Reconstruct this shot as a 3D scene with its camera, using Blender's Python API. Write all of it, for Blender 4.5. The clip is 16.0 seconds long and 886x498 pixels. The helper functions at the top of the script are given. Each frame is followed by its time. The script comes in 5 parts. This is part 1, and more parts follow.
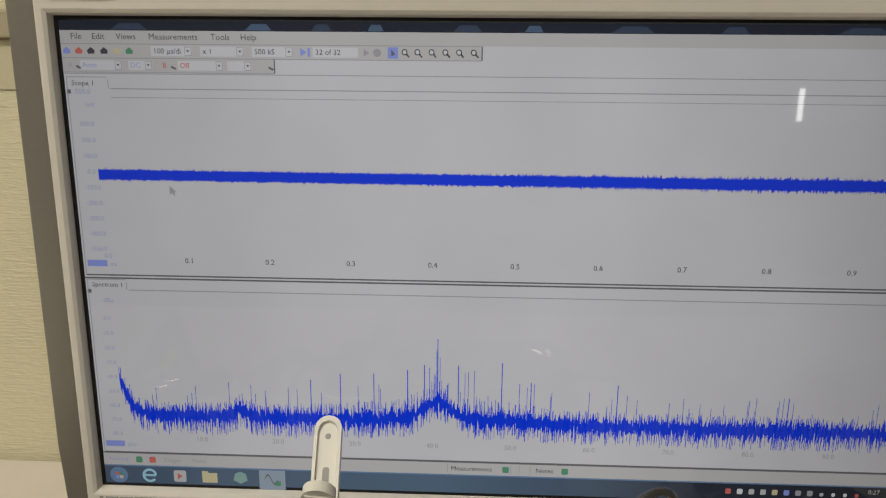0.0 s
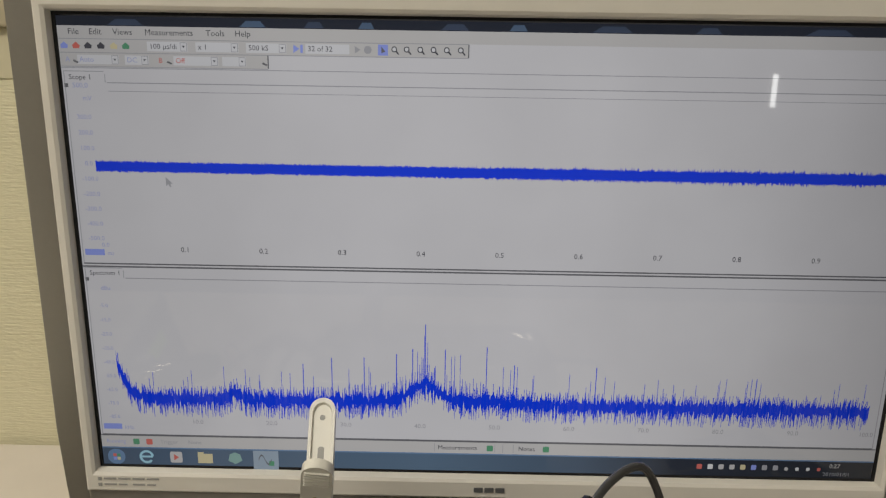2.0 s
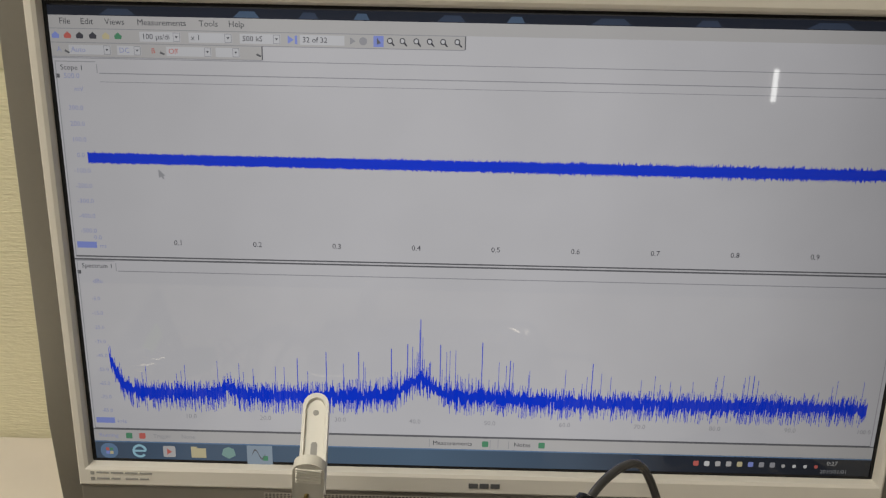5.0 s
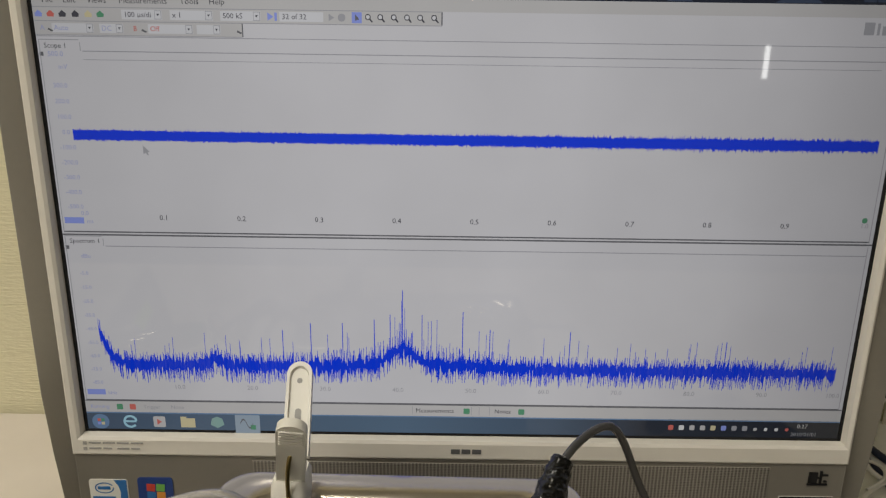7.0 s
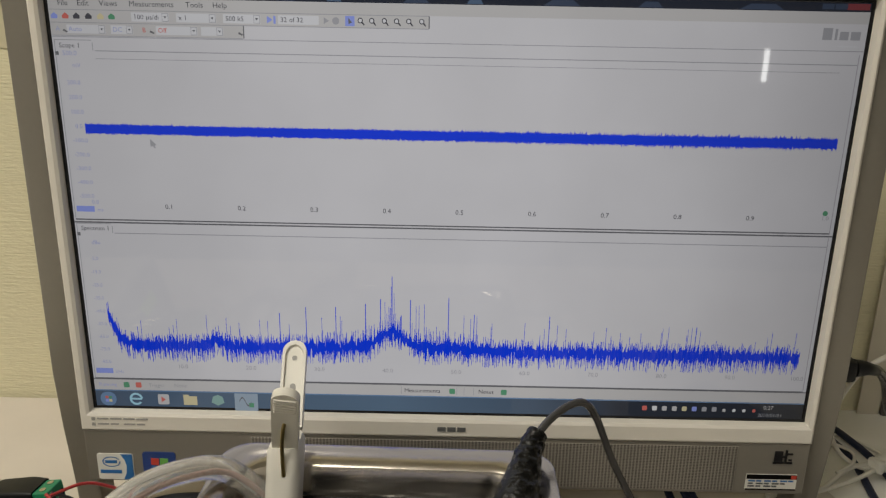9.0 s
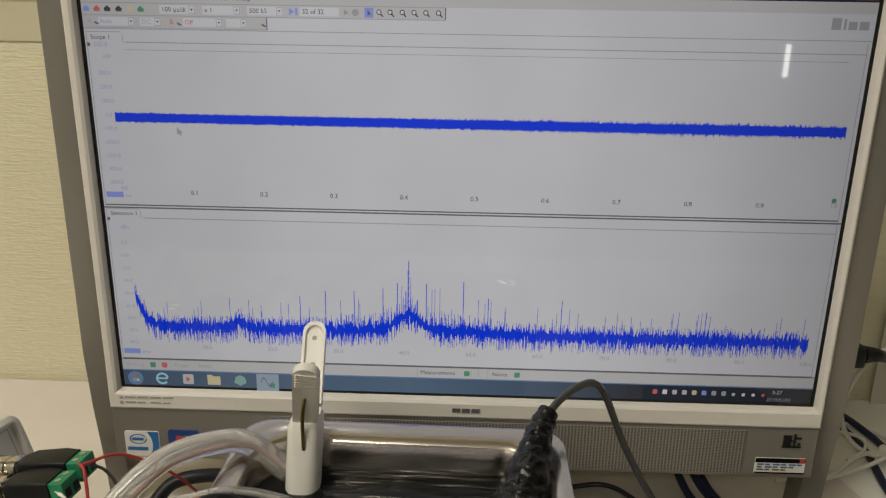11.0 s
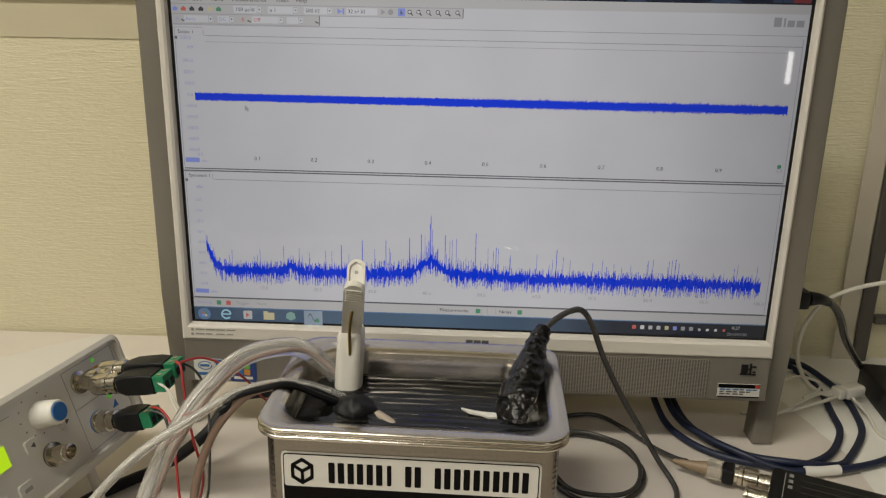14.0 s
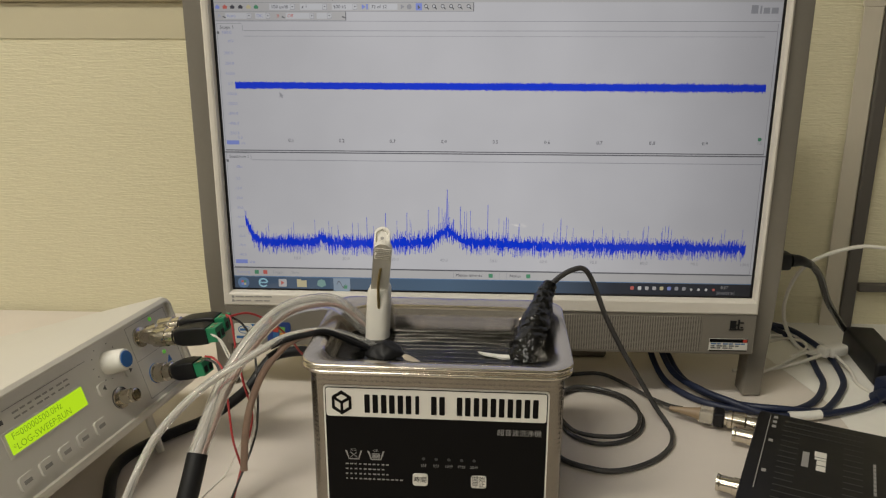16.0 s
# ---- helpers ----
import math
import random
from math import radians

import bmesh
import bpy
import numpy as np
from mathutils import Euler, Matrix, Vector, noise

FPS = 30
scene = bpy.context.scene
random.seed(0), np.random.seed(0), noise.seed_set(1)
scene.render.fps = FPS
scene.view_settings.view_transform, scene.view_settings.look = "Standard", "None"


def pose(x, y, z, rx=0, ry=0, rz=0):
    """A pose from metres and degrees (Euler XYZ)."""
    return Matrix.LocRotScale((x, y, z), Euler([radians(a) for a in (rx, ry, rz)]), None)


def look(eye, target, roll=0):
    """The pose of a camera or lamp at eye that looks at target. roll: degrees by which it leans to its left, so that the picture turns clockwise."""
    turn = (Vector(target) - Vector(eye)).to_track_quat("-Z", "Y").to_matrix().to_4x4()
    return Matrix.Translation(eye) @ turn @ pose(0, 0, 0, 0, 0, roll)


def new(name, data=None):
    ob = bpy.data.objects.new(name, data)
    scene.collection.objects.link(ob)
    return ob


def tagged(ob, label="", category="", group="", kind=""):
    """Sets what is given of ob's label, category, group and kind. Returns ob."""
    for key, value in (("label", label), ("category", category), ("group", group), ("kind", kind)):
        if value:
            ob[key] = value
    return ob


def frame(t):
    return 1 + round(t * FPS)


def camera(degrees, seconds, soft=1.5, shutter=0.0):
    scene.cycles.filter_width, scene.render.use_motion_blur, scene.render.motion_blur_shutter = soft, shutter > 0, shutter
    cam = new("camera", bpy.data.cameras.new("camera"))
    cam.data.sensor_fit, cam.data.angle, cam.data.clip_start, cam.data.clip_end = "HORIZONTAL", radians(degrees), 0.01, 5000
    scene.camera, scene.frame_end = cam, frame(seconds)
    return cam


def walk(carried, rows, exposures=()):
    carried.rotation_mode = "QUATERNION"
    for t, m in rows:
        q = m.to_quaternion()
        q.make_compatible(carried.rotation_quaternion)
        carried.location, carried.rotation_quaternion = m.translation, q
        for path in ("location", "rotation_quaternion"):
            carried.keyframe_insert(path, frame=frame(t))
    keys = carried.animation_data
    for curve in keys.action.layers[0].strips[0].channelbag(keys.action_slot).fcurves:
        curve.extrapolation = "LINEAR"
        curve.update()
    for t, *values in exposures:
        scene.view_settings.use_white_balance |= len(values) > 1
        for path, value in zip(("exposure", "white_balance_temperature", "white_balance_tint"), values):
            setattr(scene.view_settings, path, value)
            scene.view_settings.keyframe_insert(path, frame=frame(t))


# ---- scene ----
cam = camera(60.7, 16.0, soft=1.25)
PATH = [
    (0, (-0.019, -0.374, 1.035), (-0.096, 1.57, 0.572), 0.5),
    (0.5, (-0.017, -0.378, 1.038), (-0.087, 1.57, 0.59), 0.4),
    (1, (-0.023, -0.382, 1.042), (-0.043, 1.557, 0.552), 0.7),
    (1.5, (-0.024, -0.389, 1.042), (-0.045, 1.55, 0.551), 0.8),
    (2, (-0.024, -0.39, 1.042), (-0.04, 1.545, 0.537), 0.9),
    (2.5, (-0.023, -0.39, 1.044), (-0.039, 1.543, 0.528), 0.9),
    (3, (-0.023, -0.389, 1.044), (-0.032, 1.545, 0.533), 1.0),
    (5.5, (-0.021, -0.386, 1.04), (-0.036, 1.542, 0.509), 1.2),
    (6, (-0.019, -0.388, 1.039), (-0.032, 1.535, 0.491), 1.0),
    (6.5, (-0.016, -0.393, 1.04), (-0.021, 1.525, 0.472), 0.9),
    (7, (-0.014, -0.397, 1.04), (-0.013, 1.52, 0.469), 0.8),
    (7.5, (-0.011, -0.402, 1.041), (-0.011, 1.513, 0.466), 0.6),
    (8, (-0.008, -0.41, 1.042), (-0.012, 1.504, 0.463), 0.6),
    (8.5, (-0.006, -0.42, 1.043), (-0.012, 1.495, 0.464), 0.7),
    (9, (-0.005, -0.426, 1.041), (-0.01, 1.492, 0.474), 1.1),
    (11.5, (-0.003, -0.452, 1.038), (-0.065, 1.462, 0.461), 0.8),
    (12, (-0.004, -0.47, 1.037), (-0.071, 1.445, 0.465), 0.7),
    (12.5, (-0.004, -0.491, 1.035), (-0.075, 1.426, 0.472), 0.7),
    (13, (-0.005, -0.506, 1.035), (-0.079, 1.412, 0.472), 1.0),
    (13.5, (-0.005, -0.522, 1.032), (-0.079, 1.397, 0.471), 1.0),
    (14, (-0.005, -0.549, 1.031), (-0.081, 1.371, 0.475), 1.1),
    (14.5, (-0.007, -0.574, 1.029), (-0.088, 1.347, 0.479), 0.9),
    (15, (-0.009, -0.597, 1.025), (-0.093, 1.325, 0.478), 0.7),
    (15.5, (-0.009, -0.611, 1.023), (-0.098, 1.311, 0.477), 0.4),
    (16, (-0.009, -0.618, 1.02), (-0.104, 1.305, 0.479), 0.1),
]
EXPOSURES = [(0, -0.09), (0.5, -0.17), (1.0, -0.09), (3.0, -0.09), (5.5, -0.08), (9.0, -0.04), (11.5, -0.02), (14.0, 0.02), (16, 0.02)]
walk(cam, [(t, look(eye, target, roll)) for t, eye, target, roll in PATH], EXPOSURES)

# ---- world and light ----
DESK = 0.71
WALL = 0.198
world = bpy.data.worlds.new("world")
scene.world = world
world.use_nodes = True
world.node_tree.nodes["Background"].inputs[0].default_value = (0.9, 0.95, 1.0, 1)
world.node_tree.nodes["Background"].inputs[1].default_value = 0.05


def area(name, x, y, z, sx, sy, watts, colour):
    d = bpy.data.lights.new(name, "AREA")
    d.shape, d.size, d.size_y, d.energy, d.color = "RECTANGLE", sx, sy, watts, colour
    ob = new(name, d)
    ob.matrix_world = pose(x, y, z)
    return ob


LAMP = (1.0, 0.95, 0.83)
area("tube_light", -0.95, -0.9, 2.42, 1.2, 0.25, 27, LAMP)
area("tube_light", -0.9, -2.4, 2.42, 1.2, 0.25, 15, LAMP)
area("tube_light", 1.4, -2.4, 2.42, 1.2, 0.25, 2, LAMP)


# ---- materials ----
def mat(name, base, rough=0.5, metal=0.0, vary=0.08, scale=40.0, bump=0.0, bscale=400.0, stretch=(1, 1, 1), coat=0.0, spec=0.5):
    m = bpy.data.materials.new(name)
    m.use_nodes = True
    nt = m.node_tree
    b = nt.nodes["Principled BSDF"]
    b.inputs["Roughness"].default_value = rough
    b.inputs["Metallic"].default_value = metal
    b.inputs["Coat Weight"].default_value = coat
    b.inputs["Specular IOR Level"].default_value = spec
    tc = nt.nodes.new("ShaderNodeTexCoord")
    mp = nt.nodes.new("ShaderNodeMapping")
    mp.inputs["Scale"].default_value = stretch
    nt.links.new(tc.outputs["Object"], mp.inputs["Vector"])
    no = nt.nodes.new("ShaderNodeTexNoise")
    no.inputs["Scale"].default_value = scale
    no.inputs["Detail"].default_value = 6
    nt.links.new(mp.outputs["Vector"], no.inputs["Vector"])
    mix = nt.nodes.new("ShaderNodeMix")
    mix.data_type = "RGBA"
    lo = tuple(max(0.0, c * (1 - vary * 1.6)) for c in base)
    hi = tuple(min(1.0, c * (1 + vary)) for c in base)
    mix.inputs[6].default_value, mix.inputs[7].default_value = (*lo, 1), (*hi, 1)
    nt.links.new(no.outputs["Fac"], mix.inputs[0])
    nt.links.new(mix.outputs[2], b.inputs["Base Color"])
    rr = nt.nodes.new("ShaderNodeMapRange")
    rr.inputs["To Min"].default_value = max(0.02, rough * 0.8)
    rr.inputs["To Max"].default_value = min(1.0, rough * 1.2)
    nt.links.new(no.outputs["Fac"], rr.inputs["Value"])
    nt.links.new(rr.outputs["Result"], b.inputs["Roughness"])
    if bump:
        nb = nt.nodes.new("ShaderNodeTexNoise")
        nb.inputs["Scale"].default_value = bscale
        nb.inputs["Detail"].default_value = 2 if name == "wallpaper" else 3
        nt.links.new(mp.outputs["Vector"], nb.inputs["Vector"])
        bp = nt.nodes.new("ShaderNodeBump")
        bp.inputs["Strength"].default_value = bump
        bp.inputs["Distance"].default_value = 0.0009 if name == "wallpaper" else 0.001
        nt.links.new(nb.outputs["Fac"], bp.inputs["Height"])
        nt.links.new(bp.outputs["Normal"], b.inputs["Normal"])
    return m


def glow(name, colour, strength=1.0, backlit=False):
    """A lit patch under a glossy cover; backlit: on the computer's screen, its viewing-angle dimming to the sides
    painted in.
    """
    m = bpy.data.materials.new(name)
    m.use_nodes = True
    nt = m.node_tree
    b = nt.nodes["Principled BSDF"]
    b.inputs["Base Color"].default_value = (0.012, 0.012, 0.013, 1)
    b.inputs["Roughness"].default_value = 0.02
    b.inputs["Specular IOR Level"].default_value = 0.3
    b.inputs["Emission Color"].default_value = (*colour, 1)
    b.inputs["Emission Strength"].default_value = strength
    if backlit:
        tc, sx, cr = nt.nodes.new("ShaderNodeTexCoord"), nt.nodes.new("ShaderNodeSeparateXYZ"), nt.nodes.new("ShaderNodeValToRGB")
        mr = nt.nodes.new("ShaderNodeMapRange")
        mr.inputs["From Min"].default_value, mr.inputs["From Max"].default_value = -0.2215, 0.2215
        nt.links.new(tc.outputs["Object"], sx.inputs[0])
        nt.links.new(sx.outputs[0], mr.inputs["Value"])
        nt.links.new(mr.outputs["Result"], cr.inputs[0])
        e = cr.color_ramp.elements
        e[0].color, e[1].color = (0.78, 0.78, 0.78, 1), (0.55, 0.55, 0.55, 1)
        for pos, v in SIDE_DIMMING:
            e.new(pos).color = (v, v, v, 1)
        no, mn, mul = nt.nodes.new("ShaderNodeTexNoise"), nt.nodes.new("ShaderNodeMapRange"), nt.nodes.new("ShaderNodeMath")
        no.inputs["Scale"].default_value, no.inputs["Detail"].default_value = 11, 3
        mn.inputs["From Min"].default_value, mn.inputs["From Max"].default_value = 0.3, 0.7
        mn.inputs["To Min"].default_value, mn.inputs["To Max"].default_value = 0.95, 1.05
        mul.operation = "MULTIPLY"
        nt.links.new(tc.outputs["Object"], no.inputs["Vector"])
        nt.links.new(no.outputs["Fac"], mn.inputs["Value"])
        nt.links.new(mn.outputs["Result"], mul.inputs[0])
        nt.links.new(cr.outputs[0], mul.inputs[1])
        nt.links.new(mul.outputs[0], b.inputs["Emission Strength"])
    return m


# screen glow from left to right, with the viewing-angle dimming painted in
SIDE_DIMMING = ((0.25, 0.97), (0.45, 1.0), (0.62, 0.97), (0.82, 0.82))


def clear(name, colour, rough=0.25, mixing=0.6):
    """Milky translucent plastic: part clear, part white."""
    m = mat(name, colour, rough, vary=0.05)
    b = m.node_tree.nodes["Principled BSDF"]
    b.inputs["Transmission Weight"].default_value = mixing
    b.inputs["IOR"].default_value = 1.4
    return m


M = {}
M["wall"] = mat("wallpaper", (0.67, 0.62, 0.43), 0.85, vary=0.05, scale=140, bump=0.9, bscale=110, stretch=(0.32, 0.32, 5.0))
M["rail"] = mat("rail_paper", (0.54, 0.49, 0.34), 0.8, vary=0.04, scale=20, bump=0.1, bscale=600)
M["rail_edge"] = mat("rail_edge", (0.40, 0.34, 0.23), 0.7, vary=0.05, bump=0.05)
M["trim"] = mat("painted_trim", (0.55, 0.50, 0.40), 0.6, vary=0.03, bump=0.05)
M["post"] = mat("dark_post", (0.09, 0.08, 0.07), 0.6)
M["far_wall"] = mat("far_wall_paint", (0.26, 0.25, 0.23), 0.8, vary=0.06, scale=6)
M["white_paint"] = mat("white_paint", (0.8, 0.78, 0.72), 0.6, vary=0.03)
M["ceiling"] = mat("ceiling_board", (0.75, 0.74, 0.70), 0.9, bump=0.2, bscale=80)
M["floor"] = mat("floor_tile", (0.12, 0.115, 0.11), 0.7)
M["desk"] = mat("desk_laminate", (0.66, 0.60, 0.535), 0.45, vary=0.05, scale=25, bump=0.06, bscale=900)
M["paper"] = mat("paper", (0.78, 0.76, 0.70), 0.8, vary=0.03, bump=0.1)
M["bezel"] = mat("bezel_plastic", (0.68, 0.64, 0.57), 0.38, vary=0.02, bump=0.02, bscale=1500)
M["silver"] = mat("silver_paint", (0.232, 0.212, 0.18), 0.42, metal=0.35, vary=0.04, scale=300)
M["grille"] = mat("grille_paint", (0.30, 0.275, 0.235), 0.42, metal=0.35, vary=0.04, scale=300)
M["black"] = mat("black_plastic", (0.008, 0.008, 0.009), 0.45, vary=0.2, bump=0.05, spec=0.3)
M["rubber"] = mat("black_rubber", (0.008, 0.008, 0.009), 0.5, vary=0.2, bump=0.1, spec=0.3)
M["wrap"] = mat("black_tape", (0.0035, 0.0035, 0.0035), 0.10, vary=0.3, bump=0.9, bscale=380, spec=0.42)
M["steel"] = mat("brushed_steel", (0.255, 0.230, 0.198), 0.24, metal=1.0, vary=0.06, scale=30, bump=0.12, bscale=160, stretch=(1, 1, 12))
M["steel_rim"] = mat("polished_steel", (0.66, 0.62, 0.56), 0.17, metal=1.0, vary=0.04, scale=60)
M["rim"] = mat("satin_rim_steel", (0.60, 0.55, 0.475), 0.19, metal=1.0, vary=0.04, scale=60, bump=0.03, bscale=500)
M["chrome"] = mat("nickel", (0.62, 0.57, 0.47), 0.17, metal=1.0, vary=0.08)
M["brass"] = mat("brass_wire", (0.55, 0.42, 0.18), 0.3, metal=1.0)
M["gen_body"] = mat("instrument_plastic", (0.62, 0.59, 0.525), 0.45, vary=0.02, bump=0.06, bscale=1200)
M["gen_panel"] = mat("instrument_panel", (0.67, 0.65, 0.60), 0.4, vary=0.02)
M["ink"] = mat("grey_ink", (0.10, 0.10, 0.10), 0.6)
M["groove"] = mat("groove_grey", (0.035, 0.035, 0.036), 0.5)
M["faint_ink"] = mat("faint_ink", (0.32, 0.31, 0.29), 0.6)
M["green"] = mat("terminal_green", (0.02, 0.22, 0.10), 0.4)
M["blue_cap"] = mat("blue_plastic", (0.03, 0.14, 0.42), 0.4)
M["white_plastic"] = mat("white_plastic", (0.74, 0.72, 0.66), 0.35, vary=0.03, bump=0.03)
M["beige"] = mat("beige_highlight", (0.42, 0.36, 0.28), 0.4, vary=0.08)
M["clip"] = mat("clip_plastic", (0.70, 0.67, 0.60), 0.4, vary=0.03)
M["label_white"] = mat("label_white", (0.68, 0.66, 0.60), 0.35, vary=0.03)
M["label_black"] = mat("label_black", (0.0035, 0.0032, 0.0032), 0.5, vary=0.2, spec=0.1)
M["label_grey"] = mat("label_grey", (0.28, 0.27, 0.26), 0.5)
M["hose"] = clear("clear_hose", (0.95, 0.94, 0.91), 0.16, 0.80)
M["hose_core"] = mat("hose_core", (0.50, 0.32, 0.27), 0.5)
M["brown_wire"] = mat("brown_wire", (0.30, 0.20, 0.15), 0.4)
M["red_wire"] = mat("red_wire", (0.38, 0.03, 0.03), 0.4)
M["white_wire"] = mat("white_wire", (0.70, 0.67, 0.60), 0.4)
M["blue_cable"] = mat("blue_cable", (0.009, 0.015, 0.042), 0.5)
M["cable"] = mat("dark_cable", (0.050, 0.048, 0.047), 0.24, bump=0.1, bscale=300)
M["water"] = mat("murky_water", (0.006, 0.006, 0.0055), 0.06, spec=0.26, vary=0.3, scale=20, bump=0.35, bscale=30, stretch=(0.5, 8, 1))
M["sticker_blue"] = mat("sticker_blue", (0.03, 0.14, 0.36), 0.3)
M["sticker_navy"] = mat("sticker_navy", (0.02, 0.05, 0.20), 0.3)
M["sticker_red"] = mat("sticker_red", (0.5, 0.05, 0.03), 0.4)
M["sticker_orange"] = mat("sticker_orange", (0.6, 0.25, 0.04), 0.4)
M["sticker_green"] = mat("sticker_green", (0.15, 0.4, 0.08), 0.4)

# short slubs woven across the long threads of the wallpaper
nt = M["wall"].node_tree
tc, mp, no, bp = (nt.nodes.new(k) for k in ("ShaderNodeTexCoord", "ShaderNodeMapping", "ShaderNodeTexNoise", "ShaderNodeBump"))
mp.inputs["Scale"].default_value = (1.0, 1.0, 3.6)
no.inputs["Scale"].default_value, no.inputs["Detail"].default_value = 170, 2
bp.inputs["Strength"].default_value, bp.inputs["Distance"].default_value = 0.75, 0.0011
nt.links.new(tc.outputs["Object"], mp.inputs["Vector"])
nt.links.new(mp.outputs["Vector"], no.inputs["Vector"])
nt.links.new(no.outputs["Fac"], bp.inputs["Height"])
wall_bsdf = nt.nodes["Principled BSDF"]
nt.links.new(wall_bsdf.inputs["Normal"].links[0].from_socket, bp.inputs["Normal"])
nt.links.new(bp.outputs["Normal"], wall_bsdf.inputs["Normal"])

# fine woven relief of the steel housing
nt = M["steel"].node_tree
tc, vo, bp = nt.nodes.new("ShaderNodeTexCoord"), nt.nodes.new("ShaderNodeTexVoronoi"), nt.nodes.new("ShaderNodeBump")
vo.inputs["Scale"].default_value, vo.inputs["Randomness"].default_value = 300, 0.12
bp.inputs["Strength"].default_value, bp.inputs["Distance"].default_value = 0.65, 0.0006
nt.links.new(tc.outputs["Object"], vo.inputs["Vector"])
nt.links.new(vo.outputs["Distance"], bp.inputs["Height"])
nt.links.new(bp.outputs["Normal"], nt.nodes["Principled BSDF"].inputs["Normal"])

# fine perforation of the speaker strip
nt = M["grille"].node_tree
tc = nt.nodes.new("ShaderNodeTexCoord")
vo = nt.nodes.new("ShaderNodeTexVoronoi")
vo.inputs["Scale"].default_value, vo.inputs["Randomness"].default_value = 1.0, 0.0
mp = nt.nodes.new("ShaderNodeMapping")
mp.inputs["Scale"].default_value = (470, 10, 900)
nt.links.new(tc.outputs["Object"], mp.inputs["Vector"])
nt.links.new(mp.outputs["Vector"], vo.inputs["Vector"])
rp = nt.nodes.new("ShaderNodeMapRange")
rp.inputs["From Min"].default_value, rp.inputs["From Max"].default_value = 0.30, 0.40
nt.links.new(vo.outputs["Distance"], rp.inputs["Value"])
mx = nt.nodes.new("ShaderNodeMix")
mx.data_type = "RGBA"
mx.inputs[6].default_value, mx.inputs[7].default_value = (0.075, 0.068, 0.058, 1), (0.30, 0.275, 0.235, 1)
nt.links.new(rp.outputs["Result"], mx.inputs[0])
nt.links.new(mx.outputs[2], nt.nodes["Principled BSDF"].inputs["Base Color"])


# ---- mesh helpers ----
def mesh_from(name, bm, smooth=None):
    me = bpy.data.meshes.new(name)
    bm.normal_update()
    if smooth is not None:
        lim = radians(smooth)
        for f in bm.faces:
            f.smooth = True
        for e in bm.edges:
            e.smooth = len(e.link_faces) == 2 and e.calc_face_angle(0) < lim
    bm.to_mesh(me)
    bm.free()
    return me


def part(name, bm, material, parent=None, label="", smooth=None, m=None):
    """One mesh object, under a thing or a part if one is given. Coordinates are the parent's."""
    ob = new(name, mesh_from(name, bm, smooth))
    ob.data.materials.append(material)
    if parent:
        ob.parent = parent
    if m is not None:
        ob.matrix_basis = m
    if label:
        tagged(ob, label)
    return ob


def thing(name, label, category, m=None, group="", kind=""):
    ob = new(name)
    ob.empty_display_size = 0.01
    if m is not None:
        ob.matrix_basis = m
    return tagged(ob, label, category, group, kind)


def box(x0, x1, y0, y1, z0, z1, r=0.0, seg=2, bm=None):
    one = bmesh.new()
    bmesh.ops.create_cube(one, size=1, matrix=Matrix.Translation(((x0 + x1) / 2, (y0 + y1) / 2, (z0 + z1) / 2)) @ Matrix.Diagonal((x1 - x0, y1 - y0, z1 - z0, 1)))
    if r:
        bmesh.ops.bevel(one, geom=list(one.edges), offset=r, segments=seg, profile=0.5, affect="EDGES")
    if bm is None:
        return one
    me = bpy.data.meshes.new("tmp")
    one.to_mesh(me)
    one.free()
    bm.from_mesh(me)
    bpy.data.meshes.remove(me)
    return bm


def outline(pts, y0, y1, bm=None):
    """A plate: an outline of (x, z) drawn out from y0 to y1."""
    bm = bm or bmesh.new()
    a = [bm.verts.new((x, y0, z)) for x, z in pts]
    b = [bm.verts.new((x, y1, z)) for x, z in pts]
    bm.faces.new(a)
    bm.faces.new(b[::-1])
    for i in range(len(a)):
        j = (i + 1) % len(a)
        bm.faces.new((a[j], a[i], b[i], b[j]))
    return bm


def roundrect(x0, x1, z0, z1, r, seg=5):
    pts = []
    for cx, cz, a0 in ((x1 - r, z1 - r, 0), (x0 + r, z1 - r, 90), (x0 + r, z0 + r, 180), (x1 - r, z0 + r, 270)):
        for i in range(seg + 1):
            a = radians(a0 + 90 * i / seg)
            pts.append((cx + r * math.cos(a), cz + r * math.sin(a)))
    return pts


def loft(loops, closed=True, cap0=False, cap1=False, bm=None):
    bm = bm or bmesh.new()
    rows = [[bm.verts.new(p) for p in lp] for lp in loops]
    n = len(rows[0])
    for r0, r1 in zip(rows, rows[1:]):
        for i in range(n if closed else n - 1):
            j = (i + 1) % n
            bm.faces.new((r0[i], r0[j], r1[j], r1[i]))
    if cap0:
        bm.faces.new(rows[0][::-1])
    if cap1:
        bm.faces.new(rows[-1])
    return bm


def turned(profile, m=None, seg=20):
    """A turned body round local z from (radius, height) pairs."""
    loops = [[(r * math.cos(2 * math.pi * i / seg), r * math.sin(2 * math.pi * i / seg), h) for i in range(seg)] for r, h in profile]
    bm = loft(loops, cap0=True, cap1=True)
    if m is not None:
        bm.transform(m)
    return bm


def glide(pts, n=8):
    """A smooth line through points."""
    v = [Vector(p) for p in pts]
    v = [2 * v[0] - v[1], *v, 2 * v[-1] - v[-2]]
    out = []
    for i in range(1, len(v) - 2):
        p0, p1, p2, p3 = v[i - 1:i + 3]
        for k in range(n):
            t = k / n
            out.append(0.5 * (2 * p1 + (p2 - p0) * t + (2 * p0 - 5 * p1 + 4 * p2 - p3) * t * t + (3 * p1 - p0 - 3 * p2 + p3) * t ** 3))
    out.append(v[-2])
    return out


